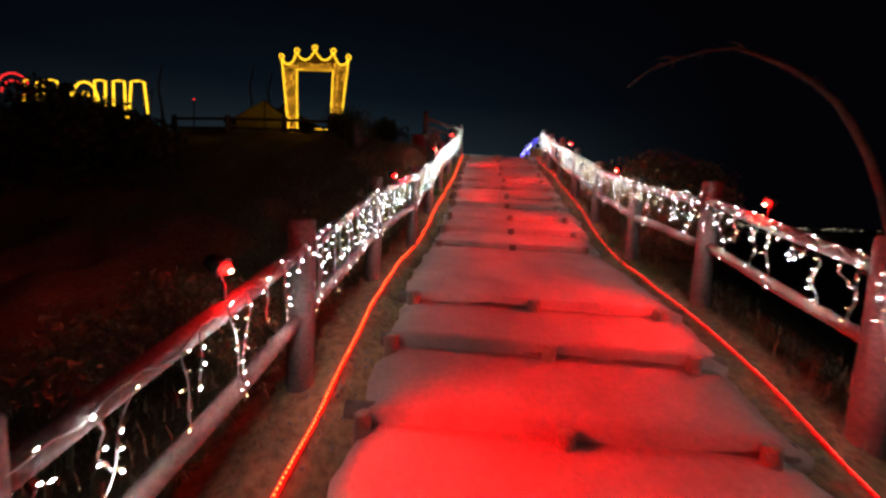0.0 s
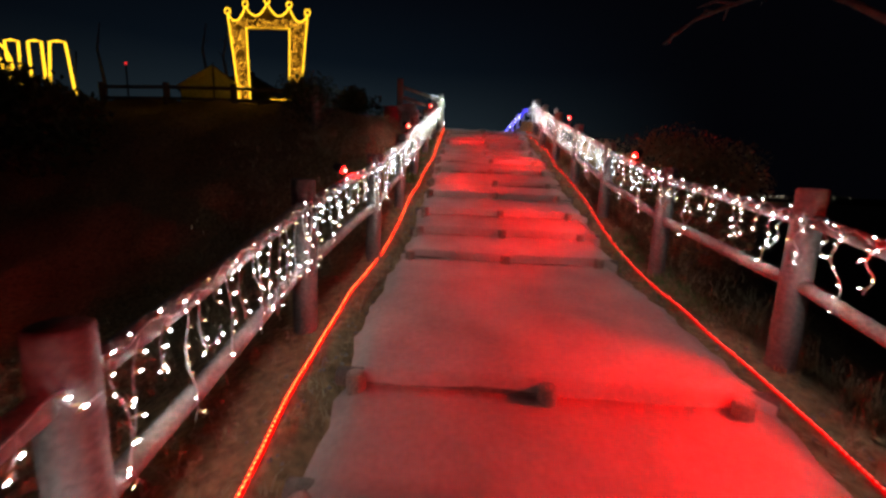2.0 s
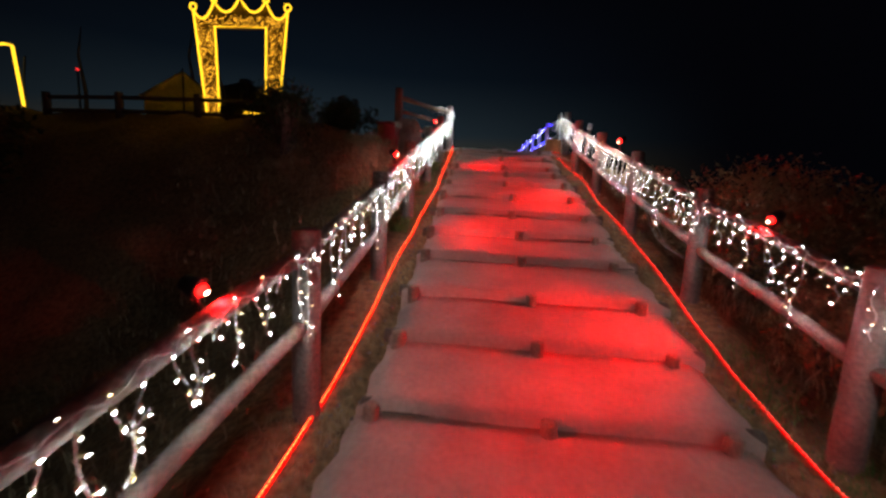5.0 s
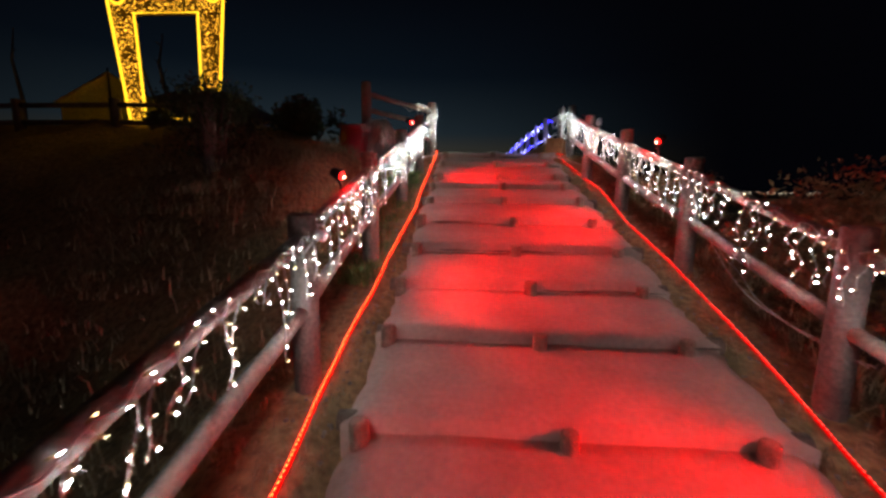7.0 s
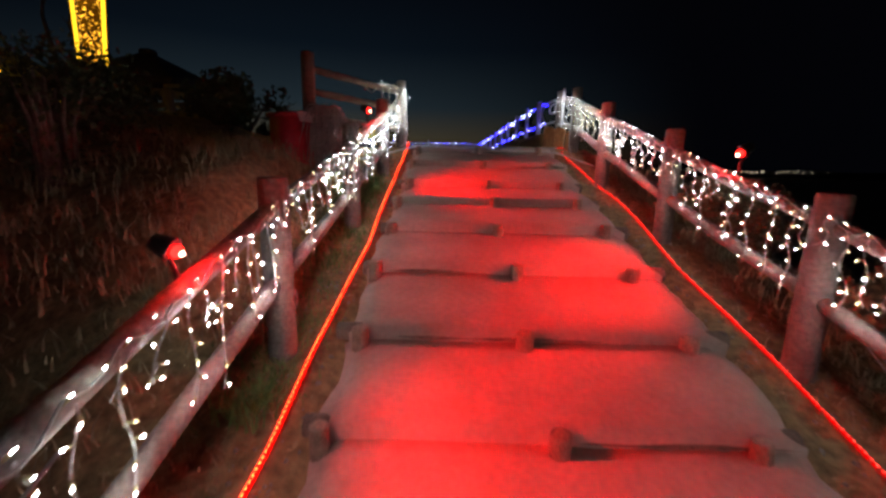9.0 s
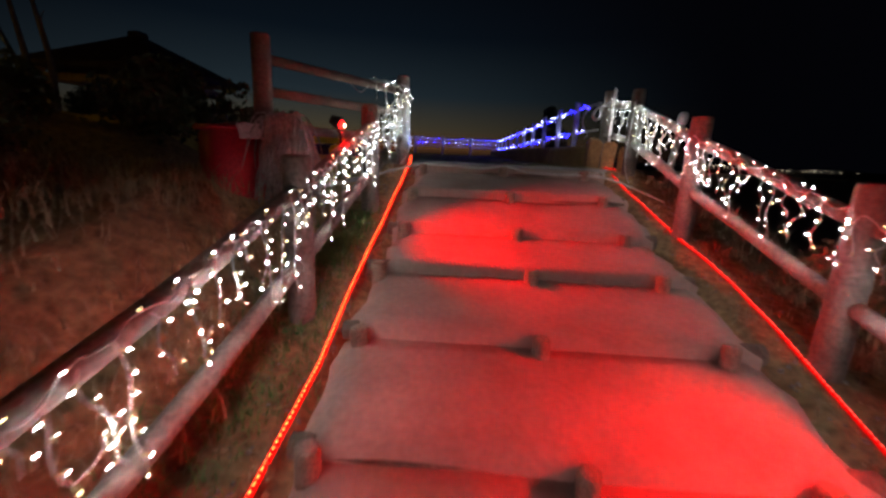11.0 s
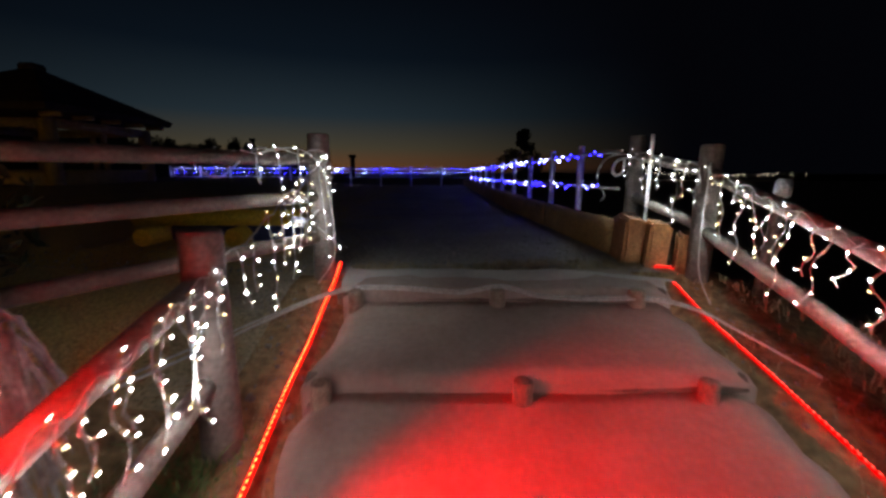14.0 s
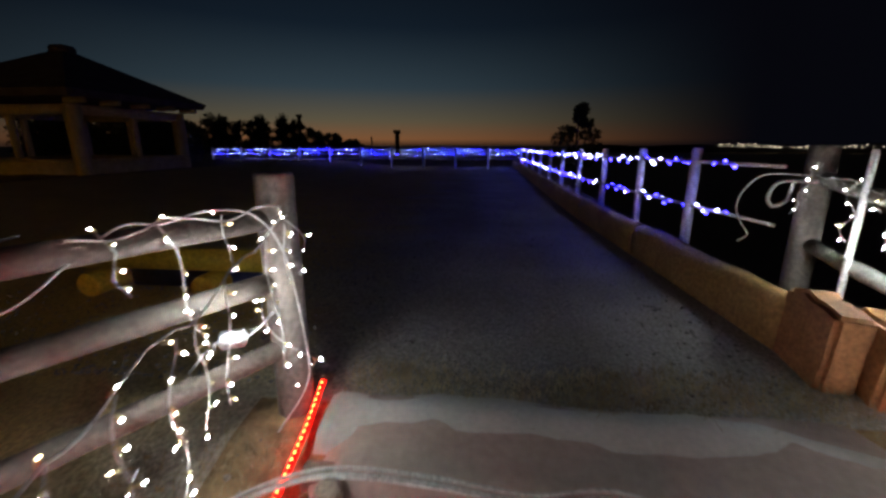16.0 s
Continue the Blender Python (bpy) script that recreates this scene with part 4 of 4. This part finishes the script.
# ---- light figures on the left hilltop ----
def crown_frame():
    """A standing picture frame with a crown top, outlined in yellow neon and filled with gold tinsel."""
    cx, cy, z0 = -4.92, 11.52, 3.50
    th = tagged(empty("crown_light_frame", (cx, cy, z0)), "tall crown-topped photo frame of yellow neon and gold tinsel, lit", "light figure")
    ears = [(-0.97, 1.98), (-0.53, 2.14), (0.0, 2.22), (0.53, 2.14), (0.97, 1.98)]
    outline = [(-0.74, 0.0)]
    top = []
    for (xa, za), (xb, zb) in zip(ears, ears[1:]):
        for i in range(9):
            f = i / 9
            dip = 0.24 * math.sin(math.pi * f) ** 0.8
            top.append((xa + (xb - xa) * f, za + (zb - za) * f - dip))
    top.append(ears[-1])
    bl, br = (-0.76, 0.0), (0.76, 0.0)
    inner = [(-0.49, 0.0), (-0.53, 1.67), (0.53, 1.67), (0.49, 0.0)]

    def rope(name, pts, r=0.020):
        tube(name, [(x, 0, z) for x, z in pts], r, G_YEL, th, seg=8)
    rope("outer_tube", [bl] + [(-0.76 - 0.21 * f, 1.98 * f) for f in (0.25, 0.5, 0.75)] + top + [(0.97 - 0.21 * f, 1.98 - 1.98 * f) for f in (0.25, 0.5, 0.75)] + [br])
    rope("inner_tube", inner)
    rope("foot_tube", [(-0.76, 0.02), (-0.50, 0.02)])
    rope("foot_tube", [(0.76, 0.02), (0.50, 0.02)])
    rope("base_tube", [(-0.50, 0.03), (0.0, 0.03), (0.50, 0.03)], 0.028)
    for x, z in ears:
        rope("ear_ring", [(x + 0.065 * math.cos(a * 0.6283), z + 0.05 + 0.065 * math.sin(a * 0.6283)) for a in range(11)], 0.017)
    # backing panels of tinsel
    rng = random.Random(3)

    def slab(name, quad):
        vs = [(x, 0.03, z) for x, z in quad] + [(x, 0.07, z) for x, z in quad]
        n = len(quad)
        fs = [tuple(range(n)), tuple(range(n, 2 * n))[::-1]] + [(i, i + n, (i + 1) % n + n, (i + 1) % n) for i in range(n)]
        raw(name, vs, fs, M_GOLD, th)
    slab("side_panel", [(-0.75, 0.0), (-0.51, 0.0), (-0.565, 1.64), (-0.93, 1.64)])
    slab("side_panel", [(0.51, 0.0), (0.75, 0.0), (0.93, 1.64), (0.565, 1.64)])
    slab("top_panel", [(-0.93, 1.644), (0.93, 1.644)] + [(x * 0.985, z - 0.03) for x, z in reversed(top)])
    ch = []
    for _ in range(900):
        u = rng.random()
        if u < 0.36:
            z = rng.uniform(0.05, 1.64)
            x = -rng.uniform(0.52 + 0.03 * z, 0.74 + 0.1 * z)
        elif u < 0.72:
            z = rng.uniform(0.05, 1.64)
            x = rng.uniform(0.52 + 0.03 * z, 0.74 + 0.1 * z)
        else:
            x, z = rng.uniform(-0.9, 0.9), rng.uniform(1.66, 1.86)
        a, s = rng.uniform(0, 6.28), rng.uniform(0.004, 0.010)
        ch.append(tube_data([(x - s * math.cos(a), -0.005, z - s * math.sin(a)), (x + s * math.cos(a), 0.01, z + s * math.sin(a))], s * 0.8, 4))
    v, f = merge(ch)
    tagged(raw("sparkle", v, f, G_YELB, th), kind="stuff")
    for x in (-0.62, 0.62):
        tube("back_strut", [(x, 0.05, 1.2), (x, 0.6, -0.05)], 0.02, M_BLACK, th, seg=6)


crown_frame()


def neon_letter(name, x, y, z, strokes, gm, label):
    th = tagged(empty(name, (x, y, z)), label, "light figure", "light letters on the hilltop")
    for s in strokes:
        tube("neon_tube", [(a, 0, b) for a, b in s], 0.03, gm, th, seg=8)
    tube("rear_frame", [(0.0, 0.06, -0.1), (0.0, 0.06, 0.5), (0.1, 0.06, 1.1)], 0.02, M_BLACK, th, seg=6)


def arch(x0, x1, lean, h=1.3):
    return [(x0 - lean, 0), (x0, h), ((x0 + x1) / 2, h + 0.03), (x1, h), (x1 + lean, 0)]


neon_letter("neon_letter", -10.5, 12.1, 3.60, [arch(-0.55, -0.12, 0.14), arch(-1.15, -0.78, 0.02), arch(-1.80, -1.42, -0.05)], G_YEL, "outlined yellow neon letter standing on the hilltop, lit")
neon_letter("neon_letter", -12.75, 12.2, 3.60, [[(0.48 * math.cos(a * 0.3927), 0.65 + 0.65 * math.sin(a * 0.3927)) for a in range(17)], [(0.2 * math.cos(a * 0.3927), 0.65 + 0.33 * math.sin(a * 0.3927)) for a in range(17)]], G_YEL, "round yellow neon letter behind a bush, lit")
neon_letter("neon_letter", -13.9, 12.2, 3.60, [arch(-0.25, 0.2, 0.05), arch(-0.95, -0.5, 0.05)], G_YEL, "outlined yellow neon letter behind a bush, lit")
neon_letter("neon_letter", -15.4, 12.3, 3.75, [[(0.62 * math.cos(a * 0.35), 0.85 + 0.55 * math.sin(a * 0.35)) for a in range(-1, 10)], [(0.4 * math.cos(a * 0.35), 0.80 + 0.36 * math.sin(a * 0.35)) for a in range(-1, 10)]], G_REDN, "red neon shape beside the yellow letters, lit")


def tent():
    """A ridge tent with upright side walls and its gable turned to the neon frame."""
    cx, cy, g = -7.05, 12.7, 3.30
    th = tagged(empty("canvas_tent", (cx, cy, g)), "small yellow ridge tent with upright walls, lit by the neon frame", "tent")
    th.rotation_euler = (0, 0, radians(24))
    w, ln, hw, hr = 0.80, 1.7, 0.72, 1.30

    def canvas(name, quad, inner):
        q = [Vector(p) for p in quad]
        vs, fs, n = [], [], 6
        for layer in (0.0, -0.02):
            for j in range(n + 1):
                for i in range(n + 1):
                    a, b = q[0].lerp(q[1], i / n), q[3].lerp(q[2], i / n)
                    p = a.lerp(b, j / n)
                    sag = 0.035 * math.sin(math.pi * i / n) * math.sin(math.pi * j / n)
                    vs.append(p + inner * (sag - layer))
        m, k = (n + 1) * (n + 1), n + 1
        for o in (0, m):
            for j in range(n):
                for i in range(n):
                    a = o + j * k + i
                    fs.append((a, a + 1, a + k + 1, a + k) if o == 0 else (a, a + k, a + k + 1, a + 1))
        raw(name, vs, fs, M_TENT, th, smooth=True)
    for sx in (-1, 1):
        canvas("side_wall", [(sx * w, 0, 0), (sx * w, ln, 0), (sx * w, ln, hw), (sx * w, 0, hw)], Vector((-sx, 0, 0)))
        canvas("roof_sheet", [(sx * (w + 0.07), -0.06, hw - 0.05), (sx * (w + 0.07), ln + 0.06, hw - 0.05), (0, ln + 0.06, hr), (0, -0.06, hr)], Vector((-sx * 0.55, 0, -0.8)))
    for y, inward in ((0.0, 1), (ln, -1)):
        for sx in (-1, 1):
            canvas("gable_flap", [(0.012 * sx, y, 0), (sx * (w - 0.02), y, 0), (sx * (w - 0.02), y, hw - 0.02), (0.012 * sx, y, hr - 0.03)], Vector((0, inward, 0)))
    for y in (-0.02, ln + 0.02):
        tube("tent_pole", [(0, y, 0), (0, y, hr + 0.06)], 0.018, M_BLACK, th, seg=6)


tent()


def beacon(x, y, z, label):
    th = tagged(empty("red_beacon", (x, y, gz(x, y))), label, "lamp")
    h = z - th.location.z
    tube("pole", [(0, 0, -0.1), (0, 0, h)], 0.02, M_BLACK, th, seg=8)
    bm = bmesh.new()
    bmesh.ops.create_uvsphere(bm, u_segments=10, v_segments=6, radius=0.03)
    o = part("lens", bm, G_REDN, th)
    o.location = (0, 0, h + 0.02)


beacon(-8.76, 11.79, 4.33, "small red lamp on a thin pole on the hilltop")


# ---- trees and bushes ----
def leaf_cloud(rng, centres, n, size, flat=1.0):
    vs, fs = [], []
    for _ in range(n):
        c, r = rng.choice(centres)
        d = Vector((rng.gauss(0, 1), rng.gauss(0, 1), rng.gauss(0, 1))).normalized() * r * rng.uniform(0.55, 1.05)
        p = Vector(c) + Vector((d.x, d.y, d.z * flat))
        a = Vector((rng.uniform(-1, 1), rng.uniform(-1, 1), rng.uniform(-1, 1))).normalized()
        b = a.cross(Vector((rng.uniform(-1, 1), rng.uniform(-1, 1), rng.uniform(-1, 1)))).normalized()
        s = size * rng.uniform(0.6, 1.4)
        o = len(vs)
        m = a.cross(b) * s * 0.15
        vs += [p - a * s, p - b * s * 0.45 + m, p + a * s, p + b * s * 0.45 + m]
        fs += [(o, o + 1, o + 2), (o, o + 2, o + 3)]
    return vs, fs


def tree(name, x, y, h, spread, label, leaf, n, size, seed, crown_low=0.3, conifer=False, category="tree"):
    rng = random.Random(seed)
    g = gz(x, y)
    th = tagged(empty(name, (x, y, g)), label, category)
    r = 0.02 + h * 0.022
    ch = [tube_data([(0, 0, -0.15), (0.02 * h, 0, h * 0.3), (0, 0.02 * h, h * 0.62), (0.01 * h, 0, h * 0.9)], [r, r * 0.8, r * 0.5, r * 0.15], 8)]
    centres = []
    for i in range(14):
        f = crown_low + (0.95 - crown_low) * (i + rng.random()) / 14
        a = rng.uniform(0, 6.28)
        wdt = spread * ((1.02 - f) / (1 - crown_low) if conifer else math.sin(math.pi * min(0.95, 0.2 + 0.75 * (f - crown_low) / (1 - crown_low)))) * rng.uniform(0.6, 1.0)
        tip = (wdt * math.cos(a), wdt * math.sin(a), h * f + (0 if conifer else 0.1 * h * rng.random()))
        ch.append(tube_data([(0, 0, h * f * 0.75), (tip[0] * 0.5, tip[1] * 0.5, (h * f * 0.75 + tip[2]) / 2 + 0.03 * h), tip], [r * 0.4, r * 0.25, r * 0.08], 5))
        centres.append((tip, spread * rng.uniform(0.25, 0.45)))
        centres.append(((tip[0] * 0.5, tip[1] * 0.5, tip[2]), spread * rng.uniform(0.2, 0.4)))
    v, f = merge(ch)
    raw("trunk", v, f, M_BARK, th, smooth=True)
    v, f = leaf_cloud(rng, centres, n, size, 0.8)
    raw("crown", v, f, leaf, th)
    return th


def bush(x, y, w, h, leaf, n, size, seed, label, flat=0.8):
    rng = random.Random(seed)
    g = gz(x, y)
    th = tagged(empty("bush", (x, y, g)), label, "bush")
    ch, centres = [], []
    for i in range(16):
        a, o = rng.uniform(0, 6.28), rng.uniform(0.1, 0.85) * w
        hh = h * math.sqrt(max(0.05, 1 - (o / w) ** 2)) * rng.uniform(0.75, 0.95)
        tip = (o * math.cos(a), o * math.sin(a), hh * 0.75)
        ch.append(tube_data([(0.1 * math.cos(a), 0.1 * math.sin(a), -0.1), (tip[0] * 0.6, tip[1] * 0.6, tip[2] * 0.6), tip], [0.03, 0.02, 0.006], 5))
        centres.append((tip, 0.34 * h))
        centres.append(((tip[0], tip[1], tip[2] * 0.5), 0.36 * h))
    v, f = merge(ch)
    raw("stem", v, f, M_BARK, th, smooth=True)
    v, f = leaf_cloud(rng, centres, n, size, flat)
    raw("foliage", v, f, leaf, th)


bush(-9.2, 8.6, 1.95, 3.95 - gz(-9.2, 8.6), M_LEAF, 16000, 0.08, 1, "large dark rounded bush on the bank before the neon letters")
bush(3.4, 8.35, 0.98, 3.02 - gz(3.4, 8.35), M_DRY, 22000, 0.030, 2, "dry brown bush below the fence, tinted red by the floodlights")
bush(2.9, 10.9, 0.6, 2.9 - gz(2.9, 10.9), M_DRY, 7000, 0.028, 3, "dry brown bush beside the fence")
bush(2.9, 6.6, 0.6, 0.9, M_DRY, 6000, 0.026, 16, "dry bush on the slope below the fence")
bush(-2.3, 2.9, 0.8, 0.9, M_DRY, 5200, 0.028, 5, "low dry bush on the dark bank behind the fence")
bush(-2.9, 12.1, 0.7, 0.75, M_LEAF, 2600, 0.05, 6, "dark low bush on the hilltop beside the fence")
bush(-4.0, 11.3, 0.45, 0.6, M_LEAF, 1600, 0.045, 7, "dark low bush in front of the crown frame")
bush(-3.05, 9.6, 0.42, 3.88 - gz(-3.05, 9.6), M_LEAF, 800, 0.03, 9, "thin dark shrub on the bank before the crown frame")
bush(-3.55, 10.35, 0.5, 4.05 - gz(-3.55, 10.35), M_LEAF, 3200, 0.03, 12, "dark leafy shrub on the bank before the crown frame")
bush(-12.6, 26.5, 1.3, 1.9, M_LEAF, 5000, 0.09, 10, "dark rounded bush behind the timber shelter")
bush(-16.0, 27.0, 2.7, 2.3, M_LEAF, 12000, 0.09, 11, "dark rounded bush behind the timber shelter")
bush(-5.0, 11.25, 0.25, 0.3, M_LEAF, 700, 0.04, 8, "small dark bush in front of the crown frame")
tree("dark_tree", 4.5, 33.5, 4.0, 1.0, "slim dark tree behind the far fence corner", M_LEAF, 4200, 0.09, 21, 0.15)
_rng = random.Random(44)
SKYLINE = ([-39, -36, -33, -30, -26, -23.5, -22, -20, -17.5, -15], [4.9, 3.9, 4.7, 3.8, 4.2, 3.9, 3.6, 2.7, 2.2, 1.4])
_x = -40.0
while _x < -15.2:
    h = float(np.interp(_x, *SKYLINE)) * _rng.uniform(0.86, 1.08)
    tree("pine_tree", _x, 60 + _rng.uniform(-1.5, 2.5), h, max(1.1, 0.42 * h), "far dark pine on the skyline", M_LEAF, 1500, 0.17, int(_x * 10) + 900, 0.03, _rng.random() < 0.4)
    _x += _rng.uniform(0.85, 1.35)


def bare_tree(x, y, seed, label, arcs, r0):
    g = gz(x, y)
    th = tagged(empty("bare_tree", (x, y, g)), label, "tree")
    rng = random.Random(seed)
    main = [Vector(p) - Vector((x, y, g)) for p in arcs]
    n = len(main)
    tube("trunk", main, [r0 * (1 - 0.85 * i / (n - 1)) for i in range(n)], M_BARK, th, seg=8)
    ch = []
    for i in range(2, n):
        for _ in range(2):
            p = main[i - 1].lerp(main[i], rng.random())
            d = (main[i] - main[i - 1]).normalized() + Vector((rng.uniform(-0.8, 0.8), rng.uniform(-0.8, 0.8), rng.uniform(-0.9, 0.5)))
            ln = rng.uniform(0.15, 0.5) * min(1.0, 6 * r0)
            ch.append(tube_data([p, p + d * ln * 0.5 + Vector((0, 0, 0.04)), p + d * ln], [r0 * 0.25, r0 * 0.15, r0 * 0.04], 5))
    v, f = merge(ch)
    tagged(raw("branching", v, f, M_BARK, th, smooth=True), kind="stuff")


bare_tree(4.9, 5.25, 1, "leafless tree with one long arching branch over the slope",
          [(4.9, 5.25, gz(4.9, 5.25) - 0.2), (4.82, 5.2, 1.2), (4.57, 5.20, 1.89), (4.38, 5.20, 2.30), (4.16, 5.20, 2.64), (3.94, 5.20, 2.92), (3.67, 5.20, 3.13), (3.42, 5.20, 3.27), (3.10, 5.20, 3.40), (2.78, 5.20, 3.49), (2.47, 5.20, 3.46), (2.17, 5.20, 3.36), (1.87, 5.20, 3.23), (1.63, 5.20, 3.03)], 0.058)
for i, (x, y, h) in enumerate([(-9.2, 17.0, 3.3), (-10.3, 17.5, 3.8), (-15.0, 18, 3.9)]):
    bare_tree(x, y, 5 + i, "dark leafless tree behind the light letters", [(x, y, gz(x, y) - 0.2), (x + 0.1, y, gz(x, y) + h * 0.4), (x - 0.1, y, gz(x, y) + h * 0.75), (x + 0.1, y, gz(x, y) + h)], 0.09)


# ---- far skyline ----
def mast(x, y, top, w, label):
    g = gz(x, y)
    th = tagged(empty("far_tower", (x, y, g)), label, "tower", "far towers on the skyline")
    part("shaft", box_bm(-w / 2, w / 2, -w / 2, w / 2, -0.2, top - g, 0.03), M_DARK, th)
    part("head", box_bm(-w * 0.8, w * 0.8, -w * 0.8, w * 0.8, top - g, top - g + w * 0.9, 0.03), M_DARK, th)


mast(-22.1, 60, 7.1, 0.35, "slim dark tower on the skyline")
mast(-13.45, 60, 4.7, 0.16, "slim dark mast on the skyline")
mast(-10.4, 60, 5.2, 0.45, "dark lookout tower on the skyline")


def town():
    rng = random.Random(12)
    ch = []
    for _ in range(90):
        f = rng.random()
        x = 790 + 560 * f * rng.uniform(0.6, 1)
        y = 1500 + rng.uniform(-30, 60)
        z = -9 + 10 * rng.random() * (0.5 + 0.5 * math.sin(f * 9)) - 6 * f
        s = rng.uniform(0.7, 1.9)
        ch.append(tube_data([(x - s, y, z), (x, y, z + s * 0.3), (x + s, y, z)], s * 0.6, 5))
    v, f = merge(ch)
    tagged(raw("town_lights", v, f, G_TOWN), "scattered lights of a far town across the valley", "lights", kind="stuff")
    vs, fs = [], []
    for i in range(61):
        x = 300 + 2200 * i / 60
        y = 1640 - 0.1 * x
        vs += [(x, y, -40), (x, y, -4 + 9 * noise.noise((i * 0.21, 4, 0)))]
    for i in range(60):
        fs.append((2 * i, 2 * i + 2, 2 * i + 3, 2 * i + 1))
    tagged(raw("backdrop", vs, fs, M_DARK), "dark far hills across the valley", "hills", kind="structure")


town()


# ---- small things ----
for k, (x, y) in enumerate([(-0.97, 8.2), (-0.94, 11.0), (-0.98, 10.75)]):
    blades("green_weed", [(x, y)], M_GREEN, "bright green weed tuft at the foot of the fence", "plant", 0.12, 0.26, 150, 0.06, 0.9, 17 + k, 0.007, "stuff")


def cable_coil(x, y, z, n, r, label):
    pts = []
    for i in range(n * 16 + 1):
        a = 2 * math.pi * i / 16
        k = 1 + 0.12 * math.sin(a * 0.37)
        pts.append((0.01 * math.sin(a * 0.61), r * k * math.cos(a), r * 1.1 * k * math.sin(a)))
    ob = tube("cable_coil", pts, 0.0035, M_CABLE, seg=5)
    ob.location, ob.rotation_euler = (x, y, z), (0, radians(14), radians(-25))
    return tagged(ob, label, "cable", "loose cables of the light strings")


cable_coil(-1.0, 8.78, 2.06, 4, 0.085, "spare white light cable coiled at the fence foot")


def litter(name, spots, size, material, label, category, seed, stone):
    """Small stones or dead leaves strewn on the ground, joined."""
    rng = random.Random(seed)
    vs, fs = [], []
    for x, y, lift in spots:
        z = gz(x, y) + lift
        r = size * rng.uniform(0.5, 1.5)
        o = len(vs)
        a0 = rng.uniform(0, 6.28)
        if stone:
            for k in range(5):
                a = a0 + k * 1.2566
                q = r * rng.uniform(0.75, 1.2)
                vs.append((x + q * math.cos(a), y + q * math.sin(a), z - 0.004))
            for k in range(5):
                a = a0 + 0.4 + k * 1.2566
                q = r * rng.uniform(0.4, 0.75)
                vs.append((x + q * math.cos(a), y + q * math.sin(a), z + r * rng.uniform(0.45, 0.8)))
            for k in range(5):
                fs.append((o + k, o + (k + 1) % 5, o + 5 + (k + 1) % 5, o + 5 + k))
            fs.append(tuple(o + 5 + k for k in range(5)))
        else:
            c, s_ = math.cos(a0), math.sin(a0)
            h = r * rng.uniform(0.1, 0.5)
            vs += [(x - c * r, y - s_ * r, z + 0.004), (x - s_ * r * 0.5, y + c * r * 0.5, z + h), (x + c * r, y + s_ * r, z + 0.008), (x + s_ * r * 0.5, y - c * r * 0.5, z + h * 0.6)]
            fs += [(o, o + 1, o + 2), (o, o + 2, o + 3)]
    return tagged(raw(name, vs, fs, material), label, category, kind="stuff")


def strewn(seed, n, xa, xb, ya, yb, lift=0.0, power=1.0):
    rng = random.Random(seed)
    return [(rng.uniform(xa, xb), ya + (yb - ya) * rng.random() ** power, lift) for _ in range(n)]


M_STONE = mat("grey_pebble", (0.16, 0.15, 0.135), (0.34, 0.32, 0.29), 0.9, 20, 0.3, 80)
M_DEAD = mat("dead_leaf", (0.22, 0.14, 0.07), (0.42, 0.30, 0.16), 0.8, 8, 0.1, 50)
litter("gravel_stones", strewn(3, 3600, -3.5, 1.35, 13.1, 20.0, 0.0, 1.9), 0.011, M_STONE, "loose small stones on the gravel hilltop", "stones", 8, True)
litter("verge_stones", strewn(4, 500, -0.95, -0.66, 0, 12.8) + strewn(5, 500, 1.55, 2.0, 0, 12.8), 0.012, M_STONE, "small stones along the earth verges", "stones", 9, True)
litter("dead_leaves", strewn(6, 900, -1.5, -0.68, 0, 12.8, 0.01) + strewn(7, 900, 1.5, 2.3, 0, 12.8, 0.01), 0.022, M_DEAD, "dead leaves lying on the grass verges", "leaves", 10, False)


def plug(x, y, z, turn):
    """A white cable connector with its short leads."""
    th = tagged(empty("cable_connector", (x, y, z)), "white plastic connector joining two light strings", "connector", "cable connectors")
    th.rotation_euler = (0.3, 0.2, turn)
    part("housing", box_bm(-0.045, 0.045, -0.022, 0.022, -0.03, 0.03, 0.008), M_WHITEP, th)
    tube("lead", [(0.045, 0, 0), (0.09, 0.01, 0.03), (0.12, 0.0, 0.10)], 0.005, M_CABLE, th, seg=6)
    tube("lead", [(-0.045, 0, 0), (-0.09, -0.01, -0.04), (-0.12, 0.0, -0.12)], 0.005, M_CABLE, th, seg=6)


plug(-0.91, 12.74, 3.52, 0.9)
plug(-0.84, 7.05, 2.26, 1.5)
